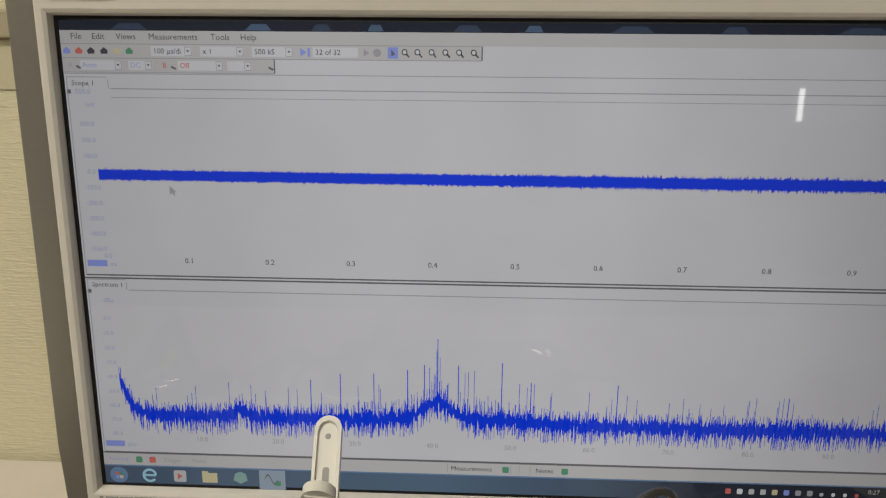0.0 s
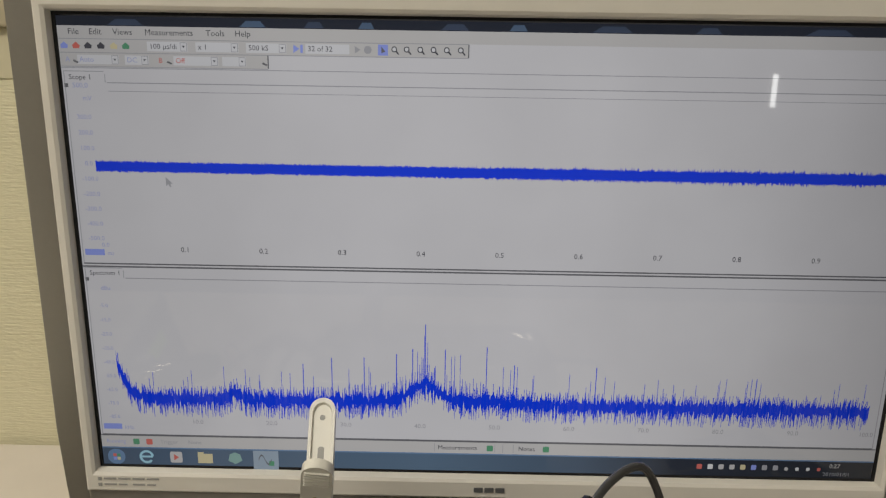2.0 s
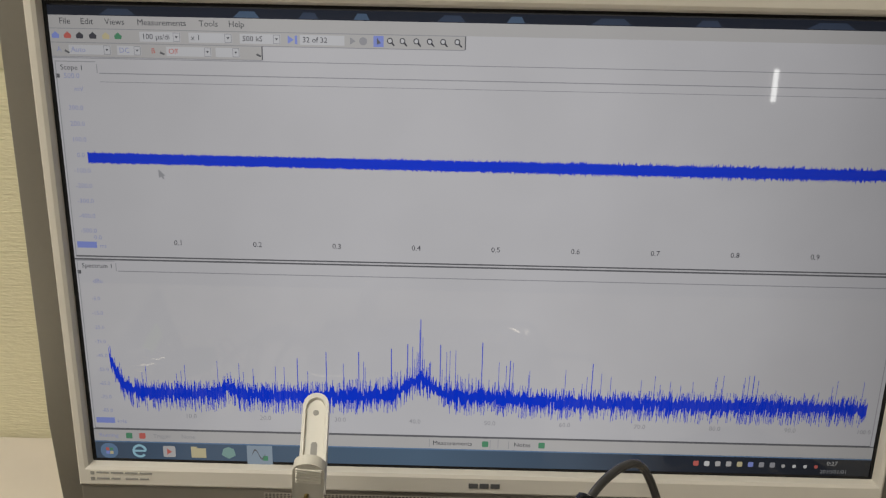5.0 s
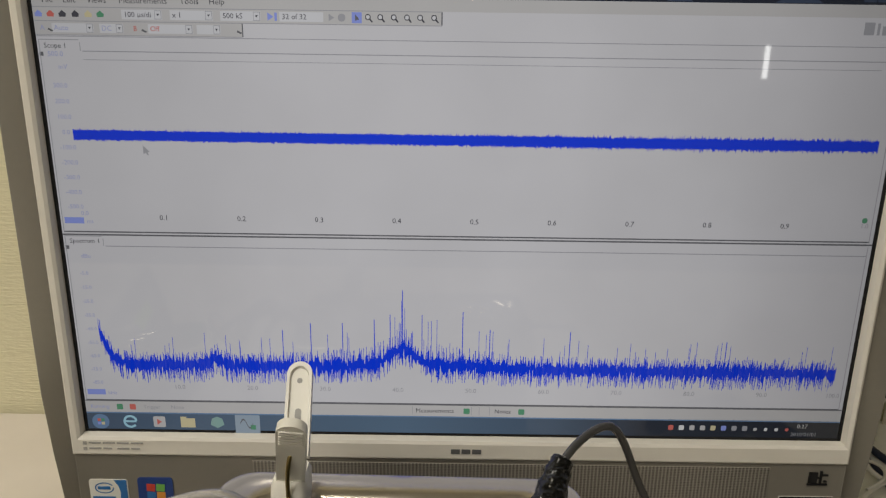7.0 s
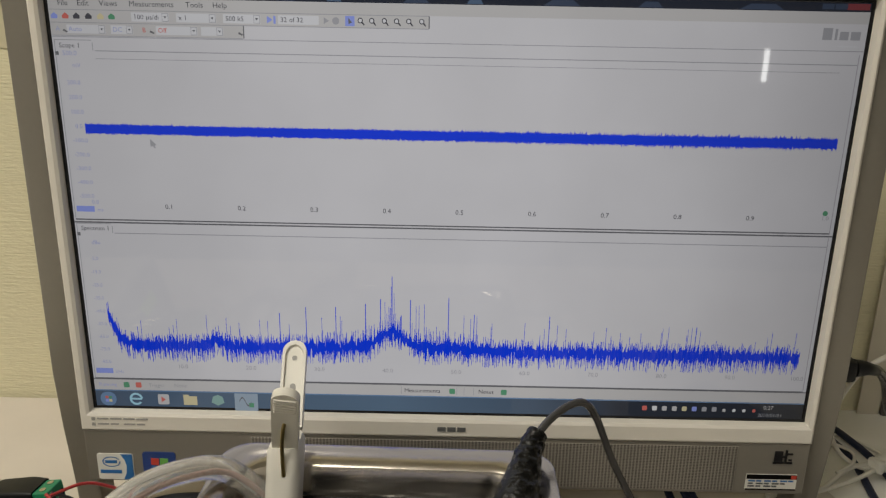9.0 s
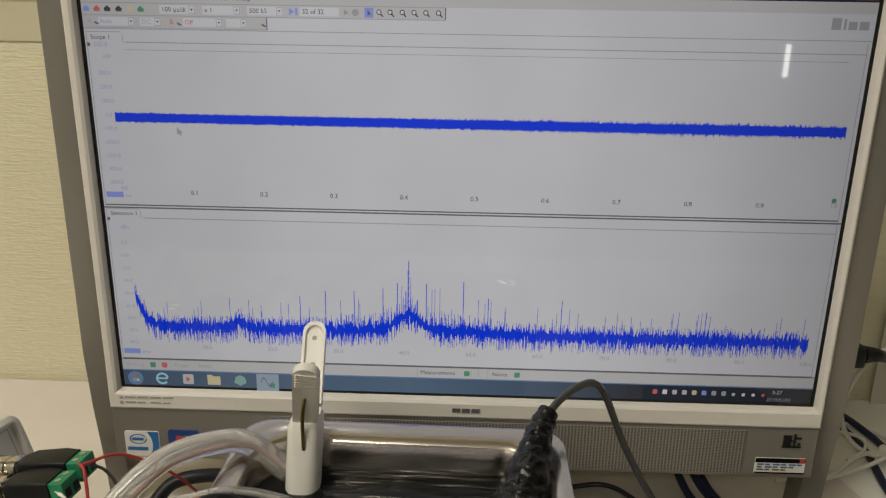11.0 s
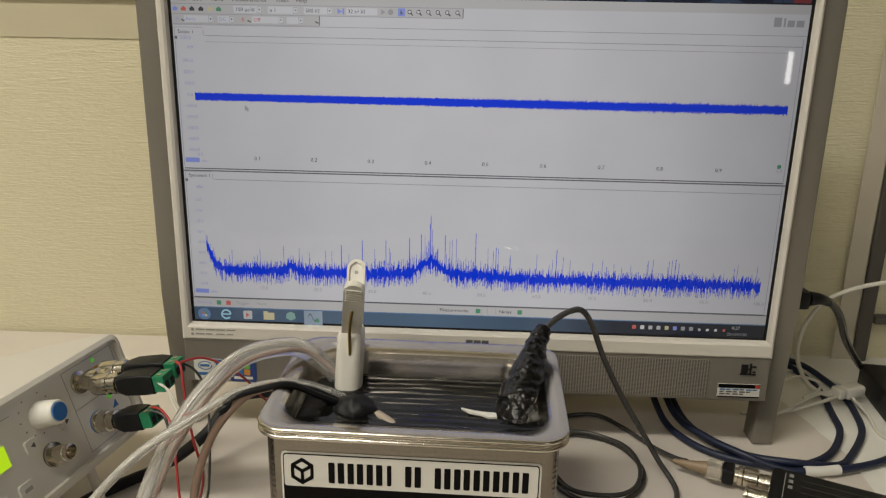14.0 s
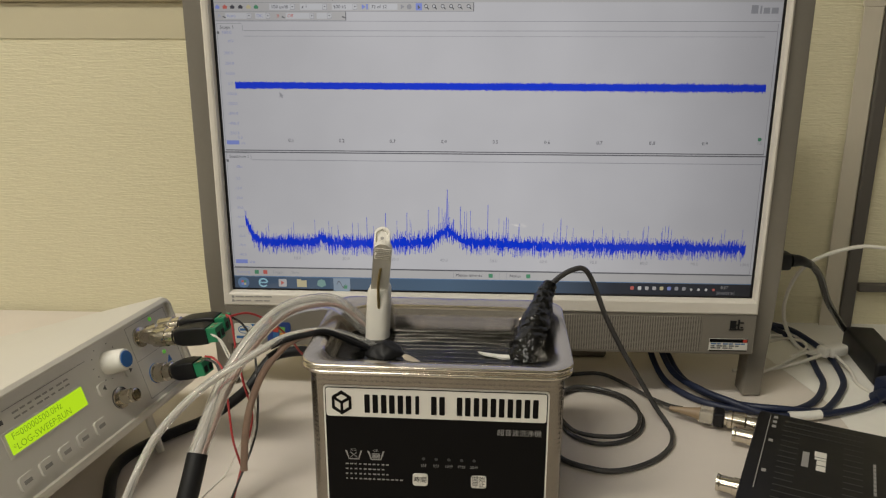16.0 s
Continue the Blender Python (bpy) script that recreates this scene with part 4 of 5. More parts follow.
part("lead", tube(LEAD, 0.0021), M["cable"], probe, "dark grey flexible lead", 60)

for name, label, pts, r, mt in (
    ("coax_cable", "thin black cable coiled on the desk", [(0.060, -0.02, 0.7122), (0.073, 0.010, 0.7122), (0.097, 0.011, 0.7122), (0.119, -0.004, 0.7122), (0.130, -0.035, 0.7122), (0.122, -0.063, 0.7122), (0.101, -0.080, 0.7122), (0.079, -0.079, 0.7122), (0.062, -0.057, 0.7122), (0.062, -0.010, 0.7150), (0.078, 0.010, 0.7160), (0.099, 0.008, 0.7160), (0.121, -0.010, 0.7165), (0.127, -0.038, 0.7160), (0.118, -0.066, 0.7160), (0.098, -0.077, 0.7160), (0.070, -0.070, 0.7160), (0.057, -0.03, 0.7130)], 0.0018, "cable"),
    ("coax_cable", "thin black cable running to the oscilloscope plug", [(0.055, 0.030, 0.7122), (0.080, 0.044, 0.7122), (0.107, 0.048, 0.7122), (0.125, 0.030, 0.7122), (0.144, -0.003, 0.7135), (0.156, -0.026, 0.7180), (0.163, -0.0345, 0.7205)], 0.0018, "cable"),
):
    tagged(part(name, tube(pts, r), M[mt], smooth=60), label, "cable", "thin black cables")

# ---- translucent hoses and wires of the tank ----
HOSES = (
    ("hose", "milky translucent hose arching out of the tank", [(-0.086, -0.098, 0.806), (-0.094, -0.100, 0.816), (-0.109, -0.105, 0.832), (-0.123, -0.115, 0.838), (-0.144, -0.130, 0.836), (-0.162, -0.150, 0.821), (-0.175, -0.170, 0.799), (-0.182, -0.190, 0.777), (-0.186, -0.200, 0.763)], 0.0060, "hose"),
    ("hose", "thin translucent tube curving over the steel rim", [(-0.080, -0.120, 0.806), (-0.091, -0.122, 0.812), (-0.105, -0.130, 0.8205), (-0.118, -0.140, 0.826), (-0.138, -0.155, 0.8265), (-0.160, -0.170, 0.817), (-0.186, -0.185, 0.802), (-0.208, -0.200, 0.780), (-0.214, -0.220, 0.766), (-0.219, -0.240, 0.745), (-0.222, -0.262, 0.716)], 0.0027, "hose"),
    ("cable", "glossy dark cable lying over the steel rim", [(-0.082, -0.130, 0.808), (-0.094, -0.136, 0.816), (-0.111, -0.143, 0.8265), (-0.125, -0.150, 0.8268), (-0.137, -0.156, 0.8255), (-0.146, -0.160, 0.822)], 0.0020, "rubber"),
    ("cable", "brown sheathed cable hanging from the tank rim", [(-0.120, -0.146, 0.8270), (-0.134, -0.153, 0.8235), (-0.149, -0.161, 0.808), (-0.159, -0.165, 0.786), (-0.164, -0.168, 0.764), (-0.166, -0.170, 0.742), (-0.166, -0.171, 0.736)], 0.0025, "brown_wire"),
    ("hose", "thick black hose running across the desk", [(-0.128, -0.036, 0.760), (-0.145, -0.030, 0.762), (-0.164, -0.034, 0.764), (-0.1796, -0.038, 0.7610), (-0.1880, -0.046, 0.7530), (-0.1975, -0.056, 0.7405), (-0.2150, -0.065, 0.7270), (-0.2325, -0.072, 0.7175), (-0.2475, -0.082, 0.7145), (-0.2625, -0.102, 0.7145), (-0.2725, -0.127, 0.7145), (-0.2705, -0.150, 0.7145), (-0.256, -0.19, 0.7145), (-0.245, -0.25, 0.7145)], 0.0043, "rubber"),
    ("wire", "thin red wire looping to the computer", [(-0.186, -0.125, 0.829), (-0.175, -0.110, 0.8265), (-0.161, -0.100, 0.815), (-0.151, -0.090, 0.799), (-0.146, -0.078, 0.782), (-0.136, -0.050, 0.755), (-0.125, -0.038, 0.7130)], 0.0008, "red_wire"),
    ("wire", "thin red wire hanging from a green terminal", [(-0.186, -0.126, 0.831), (-0.181, -0.131, 0.829), (-0.176, -0.140, 0.810), (-0.169, -0.150, 0.790), (-0.164, -0.152, 0.768), (-0.170, -0.152, 0.742), (-0.174, -0.180, 0.7122)], 0.0008, "red_wire"),
    ("wire", "thin black wire beside the red one", [(-0.186, -0.122, 0.829), (-0.178, -0.116, 0.820), (-0.170, -0.120, 0.806), (-0.163, -0.140, 0.790), (-0.160, -0.152, 0.770), (-0.165, -0.152, 0.745), (-0.176, -0.184, 0.7122)], 0.0008, "cable"),
    ("wire", "thin red wire hanging from the lower terminal", [(-0.203, -0.128, 0.800), (-0.195, -0.132, 0.800), (-0.186, -0.140, 0.793), (-0.181, -0.150, 0.772), (-0.176, -0.160, 0.752), (-0.168, -0.170, 0.738)], 0.0008, "red_wire"),
    ("wire", "thin black wire hanging from the lower terminal", [(-0.203, -0.129, 0.798), (-0.194, -0.132, 0.796), (-0.188, -0.139, 0.786), (-0.183, -0.145, 0.770)], 0.0009, "cable"),
    ("wire", "thin white wire hanging from a green terminal", [(-0.197, -0.131, 0.819), (-0.190, -0.134, 0.816), (-0.181, -0.141, 0.804), (-0.165, -0.151, 0.784), (-0.162, -0.151, 0.764), (-0.167, -0.153, 0.742)], 0.0006, "white_wire"),
    ("wire", "thin white wire hanging from a green terminal", [(-0.195, -0.132, 0.818), (-0.187, -0.136, 0.815), (-0.177, -0.142, 0.800), (-0.168, -0.149, 0.786)], 0.0006, "white_wire"),
    ("wire", "thin white wire lying on the desk", [(-0.205, -0.200, 0.7112), (-0.200, -0.172, 0.7112), (-0.192, -0.140, 0.7115), (-0.182, -0.140, 0.730), (-0.175, -0.141, 0.745)], 0.0005, "white_wire"),
    ("wire", "thin black wire resting on the steel rim", [(-0.086, -0.126, 0.809), (-0.100, -0.134, 0.8195), (-0.118, -0.143, 0.8262), (-0.134, -0.152, 0.822), (-0.148, -0.161, 0.8155)], 0.0016, "rubber"),
)
hoses = []
for name, label, pts, r, mt in HOSES:
    hoses.append(tagged(part(name, tube(pts, r), M[mt], smooth=60), label, name))
CORE = [(-0.094, -0.100, 0.816), (-0.109, -0.105, 0.832), (-0.123, -0.115, 0.838), (-0.144, -0.130, 0.836), (-0.162, -0.150, 0.821), (-0.175, -0.170, 0.799), (-0.182, -0.190, 0.777), (-0.186, -0.200, 0.763)]
for off, mt, label in ((0.0024, "hose_core", "reddish wire inside the translucent hose"), (-0.0022, "white_wire", "white wire inside the translucent hose")):
    part("inner_wire", tube([(x + off, y, z - off * 0.7) for x, y, z in CORE], 0.0011), M[mt], hoses[0], label, 60)
CORE = [(-0.091, -0.122, 0.812), (-0.105, -0.130, 0.8205), (-0.118, -0.140, 0.826), (-0.138, -0.155, 0.8265), (-0.160, -0.170, 0.817), (-0.186, -0.185, 0.802), (-0.208, -0.200, 0.780), (-0.214, -0.220, 0.766)]
part("inner_wire", tube(CORE, 0.0009), M["white_wire"], hoses[1], "white wire inside the thin tube", 60)
part("sleeve", tube([(-0.1855, -0.199, 0.7645), (-0.187, -0.210, 0.750), (-0.190, -0.222, 0.732), (-0.192, -0.232, 0.7170)], 0.0066, seg=16), M["rubber"], hoses[0], "black rubber sleeve on the hose end", 60)
# black rubber plug, and pale pieces that stand in for highlights in the tank
bm = tube([(-0.083, -0.139, 0.799), (-0.077, -0.138, 0.8055), (-0.069, -0.137, 0.8060), (-0.059, -0.135, 0.800)], 0.01, radii=[0.006, 0.0095, 0.0112, 0.0100, 0.006], n=10, seg=28)
bm.normal_update()
for v in bm.verts:
    v.co += v.normal * (0.0018 * noise.noise(v.co * 190) + 0.0009 * noise.noise(v.co * 480))
tagged(part("rubber_plug", bm, M["rubber"], smooth=70), "black rubber plug at the hose ends in the water", "plug")
# added beige piece in place of a patch of reflected light
bm = tube([(-0.0585, -0.142, 0.8080), (-0.0530, -0.148, 0.8085), (-0.0475, -0.153, 0.8070)], 0.0030, seg=14, jitter=0.05)
tagged(part("fitting", bm, M["beige"], smooth=60), "beige piece standing in for light reflected in the water", "fitting")
# added pale sliver in place of a bright highlight off polished steel
tip = [(-0.0085, -0.1340), (-0.0020, -0.1365), (0.0055, -0.1385), (0.0125, -0.1390), (0.0130, -0.1440), (0.0080, -0.1445), (0.0030, -0.1415), (-0.0035, -0.1395)]
bm = outline(tip, 0, 0.0012)
tagged(part("strip", bm, M["white_plastic"], m=Matrix.Translation((0, 0, 0.8098)) @ Matrix.Rotation(radians(-90), 4, "X") @ Matrix.Diagonal((1, -1, 1, 1))), "pale sliver standing in for a highlight in the tank", "strip")

# ---- function generator ----
GEN = Matrix.Translation((-0.25796, -0.07637, 0.81811)) @ Matrix(((0.17083, -0.94156, -0.29032, 0), (0.98530, 0.16325, 0.05034, 0), (0.0, -0.29465, 0.95560, 0), (0, 0, 0, 1)))
gen = thing("function_generator", "off-white function generator with a green display, tilted up", "function generator", GEN)
# local x: along the panel, local y: into the body, local z: up the panel
bm = loft([[(x, y, z) for x, z in roundrect(-0.205 + i, 0.014 - i, -0.068 + i, 0.0055 - i, r)] for i, r, y in ((0.004, 0.006, -0.0045), (0.0012, 0.008, -0.0030), (0.0, 0.009, 0.000), (0.0, 0.009, 0.188), (0.004, 0.006, 0.192))], cap1=True)
for v in bm.verts:
    if v.co.z < -0.03:
        v.co.z += 0.12 * max(0.0, v.co.y)
inner = [[(x, y, z) for x, z in roundrect(-0.199, 0.0085, -0.0615, 0.0000, 0.003)] for y in (-0.0045, 0.0)]
part("housing", bm, M["gen_body"], gen, "off-white moulded housing", 40)
bm = bmesh.new()
o_ = [(x, -0.0045, z) for x, z in roundrect(-0.201, 0.010, -0.064, 0.0015, 0.006)]
loft([o_, inner[0], inner[1]], bm=bm)
part("panel_frame", bm, M["gen_body"], gen, smooth=40)
part("front_panel", outline(roundrect(-0.199, 0.0085, -0.0615, 0.0, 0.003), -0.0006, 0.001), M["gen_panel"], gen, "grey printed front panel")
lcd = part("display", box(-0.1690, -0.0995, -0.0011, 0.0, -0.0352, -0.0190, 0.0003), M["gen_panel"], gen, "lit green two-line display")
part("lit_glass", quad(-0.1668, -0.1016, -0.0335, -0.0204, -0.0014), glow("display_green", (0.42, 0.66, 0.012), 1.0), lcd)
for t, z in ((" F=00000500.0Hz", -0.0238), ("*LOG-SWEEP:RUN", -0.0302)):
    bm = words(t, 0.0060)
    bm.transform(Matrix.Translation((-0.1650, -0.0017, z)))
    part("display_text", bm, glow("display_ink", (0.17, 0.32, 0.008), 1.0), lcd)


def ink(x0, x1, z0, z1, name="panel_print", material="ink"):
    part(name, box(x0, x1, -0.0008, -0.0005, z0, z1), M[material], gen)


for x in (-0.1750, -0.1710, -0.1670):
    ink(x, x + 0.0030, -0.0146, -0.0118)
for r in range(2):
    for k in range(8):
        ink(-0.1560 + 0.0062 * k, -0.1512 + 0.0062 * k - 0.0008 * (k % 3), -0.0122 - 0.0034 * r, -0.0111 - 0.0034 * r, material="faint_ink")
ink(-0.1620, -0.0900, -0.0078, -0.0074, material="faint_ink")
for x0, x1, z0, z1 in ((-0.0440, 0.0050, -0.0028, -0.0024), (0.0046, 0.0050, -0.0580, -0.0024), (-0.0440, -0.0436, -0.0580, -0.0024), (-0.0440, 0.0050, -0.0584, -0.0580), (-0.0440, 0.0050, -0.0290, -0.0287)):
    ink(x0, x1, z0, z1, material="faint_ink")
for k in range(5):
    bx = -0.1653 + 0.0167 * k
    b_ = part("button", outline(roundrect(bx - 0.0058, bx + 0.0058, -0.0555, -0.0465, 0.0022), -0.0022, -0.0004), M["gen_panel"], gen, "grey rubber push button")
    part("button_mark", box(bx - 0.0030, bx + 0.0030, -0.0024, -0.0021, -0.0522, -0.0498), M["faint_ink"], b_)
for bx, bz, s in ((-0.0842, -0.0304, -1), (-0.0545, -0.0298, 1)):
    b_ = part("button", outline(roundrect(bx - 0.0050, bx + 0.0050, bz - 0.0042, bz + 0.0042, 0.0020), -0.0022, -0.0004), M["gen_panel"], gen, "grey rubber arrow button")
    part("button_mark", outline([(bx + s * 0.0018, bz), (bx - s * 0.0014, bz + 0.0018 * s), (bx - s * 0.0014, bz - 0.0018 * s)], -0.0024, -0.0021), M["ink"], b_)
knob = part("knob", turned([(0.0082, 0), (0.0084, 0.002), (0.0077, 0.0125), (0.0073, 0.0152), (0.0066, 0.0160)], pose(-0.0705, 0, -0.0172, 90), 28), M["white_plastic"], gen, "white turning knob with a blue cap", 40)
part("knob_cap", turned([(0.0058, 0.0158), (0.0057, 0.0166), (0.0051, 0.0168)], pose(-0.0705, 0, -0.0172, 90), 24), M["blue_cap"], knob)
for k in range(11):
    a = radians(120 + 30 * k)
    part("scale_dot", box(-0.0722 + 0.0128 * math.cos(a) - 0.0004, -0.0722 + 0.0128 * math.cos(a) + 0.0004, -0.0008, -0.0005, -0.0156 + 0.0128 * math.sin(a) - 0.0004, -0.0156 + 0.0128 * math.sin(a) + 0.0004), M["ink"], gen)
JACK = [(0.0075, 0), (0.0075, 0.0015), (0.0052, 0.0018), (0.0050, 0.0100), (0.0044, 0.0105), (0.0048, 0.0110), (0.0048, 0.0135), (0.0036, 0.0138), (0.0036, 0.0085)]
for jx, jz, ring_c in ((-0.0321, -0.0136, "faint_ink"), (-0.0294, -0.0439, "blue_cap"), (-0.0725, -0.0431, "ink")):
    part("jack_base", turned([(0.0076, 0), (0.0076, 0.0010), (0.0072, 0.0012)], pose(jx, -0.0004, jz, 90), 20), M[ring_c], gen)
    part("bnc_jack", turned(JACK, pose(jx, -0.001, jz, 90), 20), M["chrome"], gen, "nickel bayonet jack", 40)
for lx, lz, c in ((-0.0147, -0.0055, (0.25, 0.9, 0.1)), (-0.0126, -0.0334, (0.25, 0.9, 0.1))):
    part("indicator", turned([(0.0018, 0), (0.0015, 0.0010)], pose(lx, -0.0004, lz, 90), 12), glow("led_green", c, 0.25), gen, "lit green indicator")
part("panel_mark", outline([(-0.0130, -0.0425), (-0.0070, -0.0425), (-0.0085, -0.0372)], -0.0008, -0.0005), M["blue_cap"], gen)
part("panel_mark", box(-0.0190, -0.0120, -0.0008, -0.0005, -0.0130, -0.0100), M["sticker_orange"], gen)
STAND_M = GEN.inverted()
for sx_ in (-0.030, -0.165):
    top_ = Vector((sx_, 0.020, -0.0672))
    base = GEN @ top_
    foot_ = STAND_M @ Vector((base.x + 0.012, base.y - 0.006, DESK + 0.0025))
    part("tilt_leg", tube([top_, (top_ + foot_) / 2, foot_], 0.0030, n=3), M["gen_body"], gen)
for sx_ in (-0.195, 0.0):
    base = GEN @ Vector((sx_, 0.175, -0.0465))
    part("rear_foot", tube([STAND_M @ base, STAND_M @ Vector((base.x, base.y, DESK + 0.002))], 0.0050, n=2), M["rubber"], gen)


def adapter(name, label, base, way, length=0.070, lean=(0, 0, 1)):
    """A bayonet plug with a black body and a green screw terminal, along way from base."""
    z = Vector(way).normalized()
    x = Vector(lean).cross(z).normalized()
    y = z.cross(x)
    m = Matrix((x.to_4d(), y.to_4d(), z.to_4d(), (0, 0, 0, 1))).transposed()
    m.translation = base
    ad = thing(name, label, "connector", m, "terminal adapters")
    part("plug_sleeve", turned([(0.0062, 0), (0.0070, 0.001), (0.0070, 0.011), (0.0062, 0.0115), (0.0062, 0.0140), (0.0068, 0.0146), (0.0068, 0.0175), (0.0056, 0.0180), (0.0056, 0.0200)], None, 20), M["chrome"], ad, "nickel bayonet sleeve", 40)
    e = length - 0.0075
    bm = loft([at_z(roundrect(-w, w, -d0, d1, r), h) for w, d0, d1, r, h in ((0.0050, 0.0050, 0.0050, 0.004, 0.0178), (0.0062, 0.0058, 0.0058, 0.0035, 0.0192), (0.0074, 0.0064, 0.0066, 0.0018, 0.0245), (0.0076, 0.0066, 0.0070, 0.0016, e - 0.007), (0.0070, 0.0062, 0.0060, 0.0012, e))], cap0=True, cap1=True)
    part("body", bm, M["black"], ad, "black plastic body tapering to the plug", 22)
    t_ = part("terminal", box(-0.0062, 0.0062, -0.0054, 0.0052, length - 0.0077, length, 0.0005), M["green"], ad, "green screw terminal")
    for s_ in (-1, 1):
        part("screw", turned([(0.0016, 0), (0.0016, 0.0004)], pose(s_ * 0.0030, 0.0052, length - 0.0038, -90), 10), M["chrome"], t_)
        part("wire_hole", box(s_ * 0.0030 - 0.0019, s_ * 0.0030 + 0.0019, -0.0036, 0.0012, length, length + 0.0003), M["black"], t_)
    return ad


gn = Vector((0.94156, -0.16325, 0.29465))
J1, J2 = GEN @ Vector((-0.0321, -0.009, -0.0136)), GEN @ Vector((-0.0294, -0.009, -0.0439))
tee = thing("bnc_tee", "nickel bayonet tee piece on the generator output", "connector")
zz = gn.normalized()
xx = Vector((0, 0, 1)).cross(zz).normalized()
tm = Matrix((xx.to_4d(), zz.cross(xx).to_4d(), zz.to_4d(), (0, 0, 0, 1))).transposed()
tm.translation = J1
tee.matrix_basis = tm
part("sleeve", turned([(0.0062, 0), (0.0072, 0.001), (0.0072, 0.010), (0.0056, 0.0108), (0.0056, 0.016)], None, 20), M["chrome"], tee, smooth=40)
part("cross_tube", turned([(0.0048, -0.013), (0.0052, -0.012), (0.0052, 0.012), (0.0048, 0.013)], pose(0, 0, 0.014, 0, 90), 18), M["chrome"], tee, smooth=40)
adapter("terminal_adapter", "black plug adapter with a green screw terminal on the tee", J1 + gn * 0.018 + Vector((-0.010, 0.008, -0.001)), (0.055, -0.006, 0.008), 0.055)
adapter("terminal_adapter", "black plug adapter with a green screw terminal on the tee", J1 + gn * 0.018 + Vector((-0.008, -0.007, -0.003)), (0.050, -0.006, 0.008), 0.052)
adapter("terminal_adapter", "black plug adapter with a green screw terminal", J2 - gn * 0.010, (0.052, -0.010, 0.013), 0.047)

# ---- usb oscilloscope ----
# local x: along the socket side, local y: across, z up
SCO = Matrix.Translation((0.2205, -0.0500, DESK)) @ Matrix.Rotation(math.atan2(-0.903, -0.43), 4, "Z")
sco = thing("usb_oscilloscope", "flat black usb oscilloscope lying on the desk", "oscilloscope", SCO)
part("case", box(0, 0.142, 0, 0.092, 0.0015, 0.0190, 0.0022, 3), M["black"], sco, "black plastic case", 40)
for k in range(15):
    x = 0.011 + 0.0082 * k
    segs = ((0.020, 0.074),) if k < 3 or k > 11 else ((0.020, 0.032), (0.062, 0.074))
    for a0, a1 in segs:
        part("groove", box(x - 0.0005, x + 0.0005, a0, a1, 0.0189, 0.0192), M["groove"], sco)
part("printed_line", box(0.006, 0.120, 0.0088, 0.0094, 0.0189, 0.0192), M["label_grey"], sco)
for x, w in ((0.006, 0.004), (0.014, 0.004), (0.022, 0.004), (0.046, 0.004), (0.092, 0.004)):
    part("printed_icon", box(x, x + w, 0.0115, 0.0145, 0.0189, 0.0192), M["label_grey"], sco)
for k, (w, h) in enumerate(((0.0075, 0.0078), (0.0028, 0.0075), (0.0060, 0.0060), (0.0068, 0.0060))):
    x = 0.0500 + (0, 0.0090, 0.0130, 0.0205)[k]
    part("maker_mark", box(x, x + w, 0.0480 - h + 0.003, 0.0510, 0.0189, 0.0193), M["label_white"], sco)
part("maker_mark", box(0.054, 0.076, 0.0355, 0.0400, 0.0189, 0.0192), M["label_grey"], sco)
for k in range(8):
    part("printed_text", box(0.050 + 0.0055 * k, 0.0545 + 0.0055 * k, 0.0805, 0.0822, 0.0189, 0.0192), M["label_grey"], sco)
for x in (0.0115, 0.034, 0.110):
    part("bnc_jack", turned([(0.0062, 0), (0.0062, 0.004), (0.0056, 0.0042), (0.0056, 0.0125), (0.0062, 0.013), (0.0062, 0.0150), (0.0048, 0.0152), (0.0048, 0.010)], pose(x, 0, 0.0100, 90), 20), M["chrome"], sco, "nickel bayonet jack", 40)
w_ = SCO.to_3x3() @ Vector((0, -1, 0))
b0 = SCO @ Vector((0.0115, -0.014, 0.0105))
ad = thing("bnc_plug", "bayonet plug in clear and black sleeving on the oscilloscope", "connector")
zz = Vector((-0.93, 0.36, 0.0)).normalized()
xx = Vector((0, 0, 1)).cross(zz).normalized()
tm = Matrix((xx.to_4d(), zz.cross(xx).to_4d(), zz.to_4d(), (0, 0, 0, 1))).transposed()
tm.translation = b0
ad.matrix_basis = tm
part("sleeve", turned([(0.0064, -0.006), (0.0073, -0.005), (0.0073, 0.004), (0.0062, 0.0046), (0.0072, 0.0052), (0.0072, 0.0080), (0.0056, 0.0085), (0.0056, 0.011)], None, 20), M["chrome"], ad, "nickel bayonet sleeve", 40)
part("body", box(-0.0070, 0.0070, -0.0060, 0.0060, 0.0105, 0.0190, 0.0015), M["black"], ad)
part("clear_end", box(-0.0068, 0.0068, -0.0056, 0.0056, 0.0190, 0.0300, 0.0018), clear("clear_plastic", (0.75, 0.70, 0.6), 0.2, 0.7), ad, "clear plastic end piece")
part("strain_relief", turned([(0.0055, 0.0298), (0.0042, 0.036), (0.0022, 0.050), (0.0018, 0.054)], None, 14), mat("tan_sleeve", (0.28, 0.20, 0.12), 0.5), ad, "tan tapered strain relief", 50)

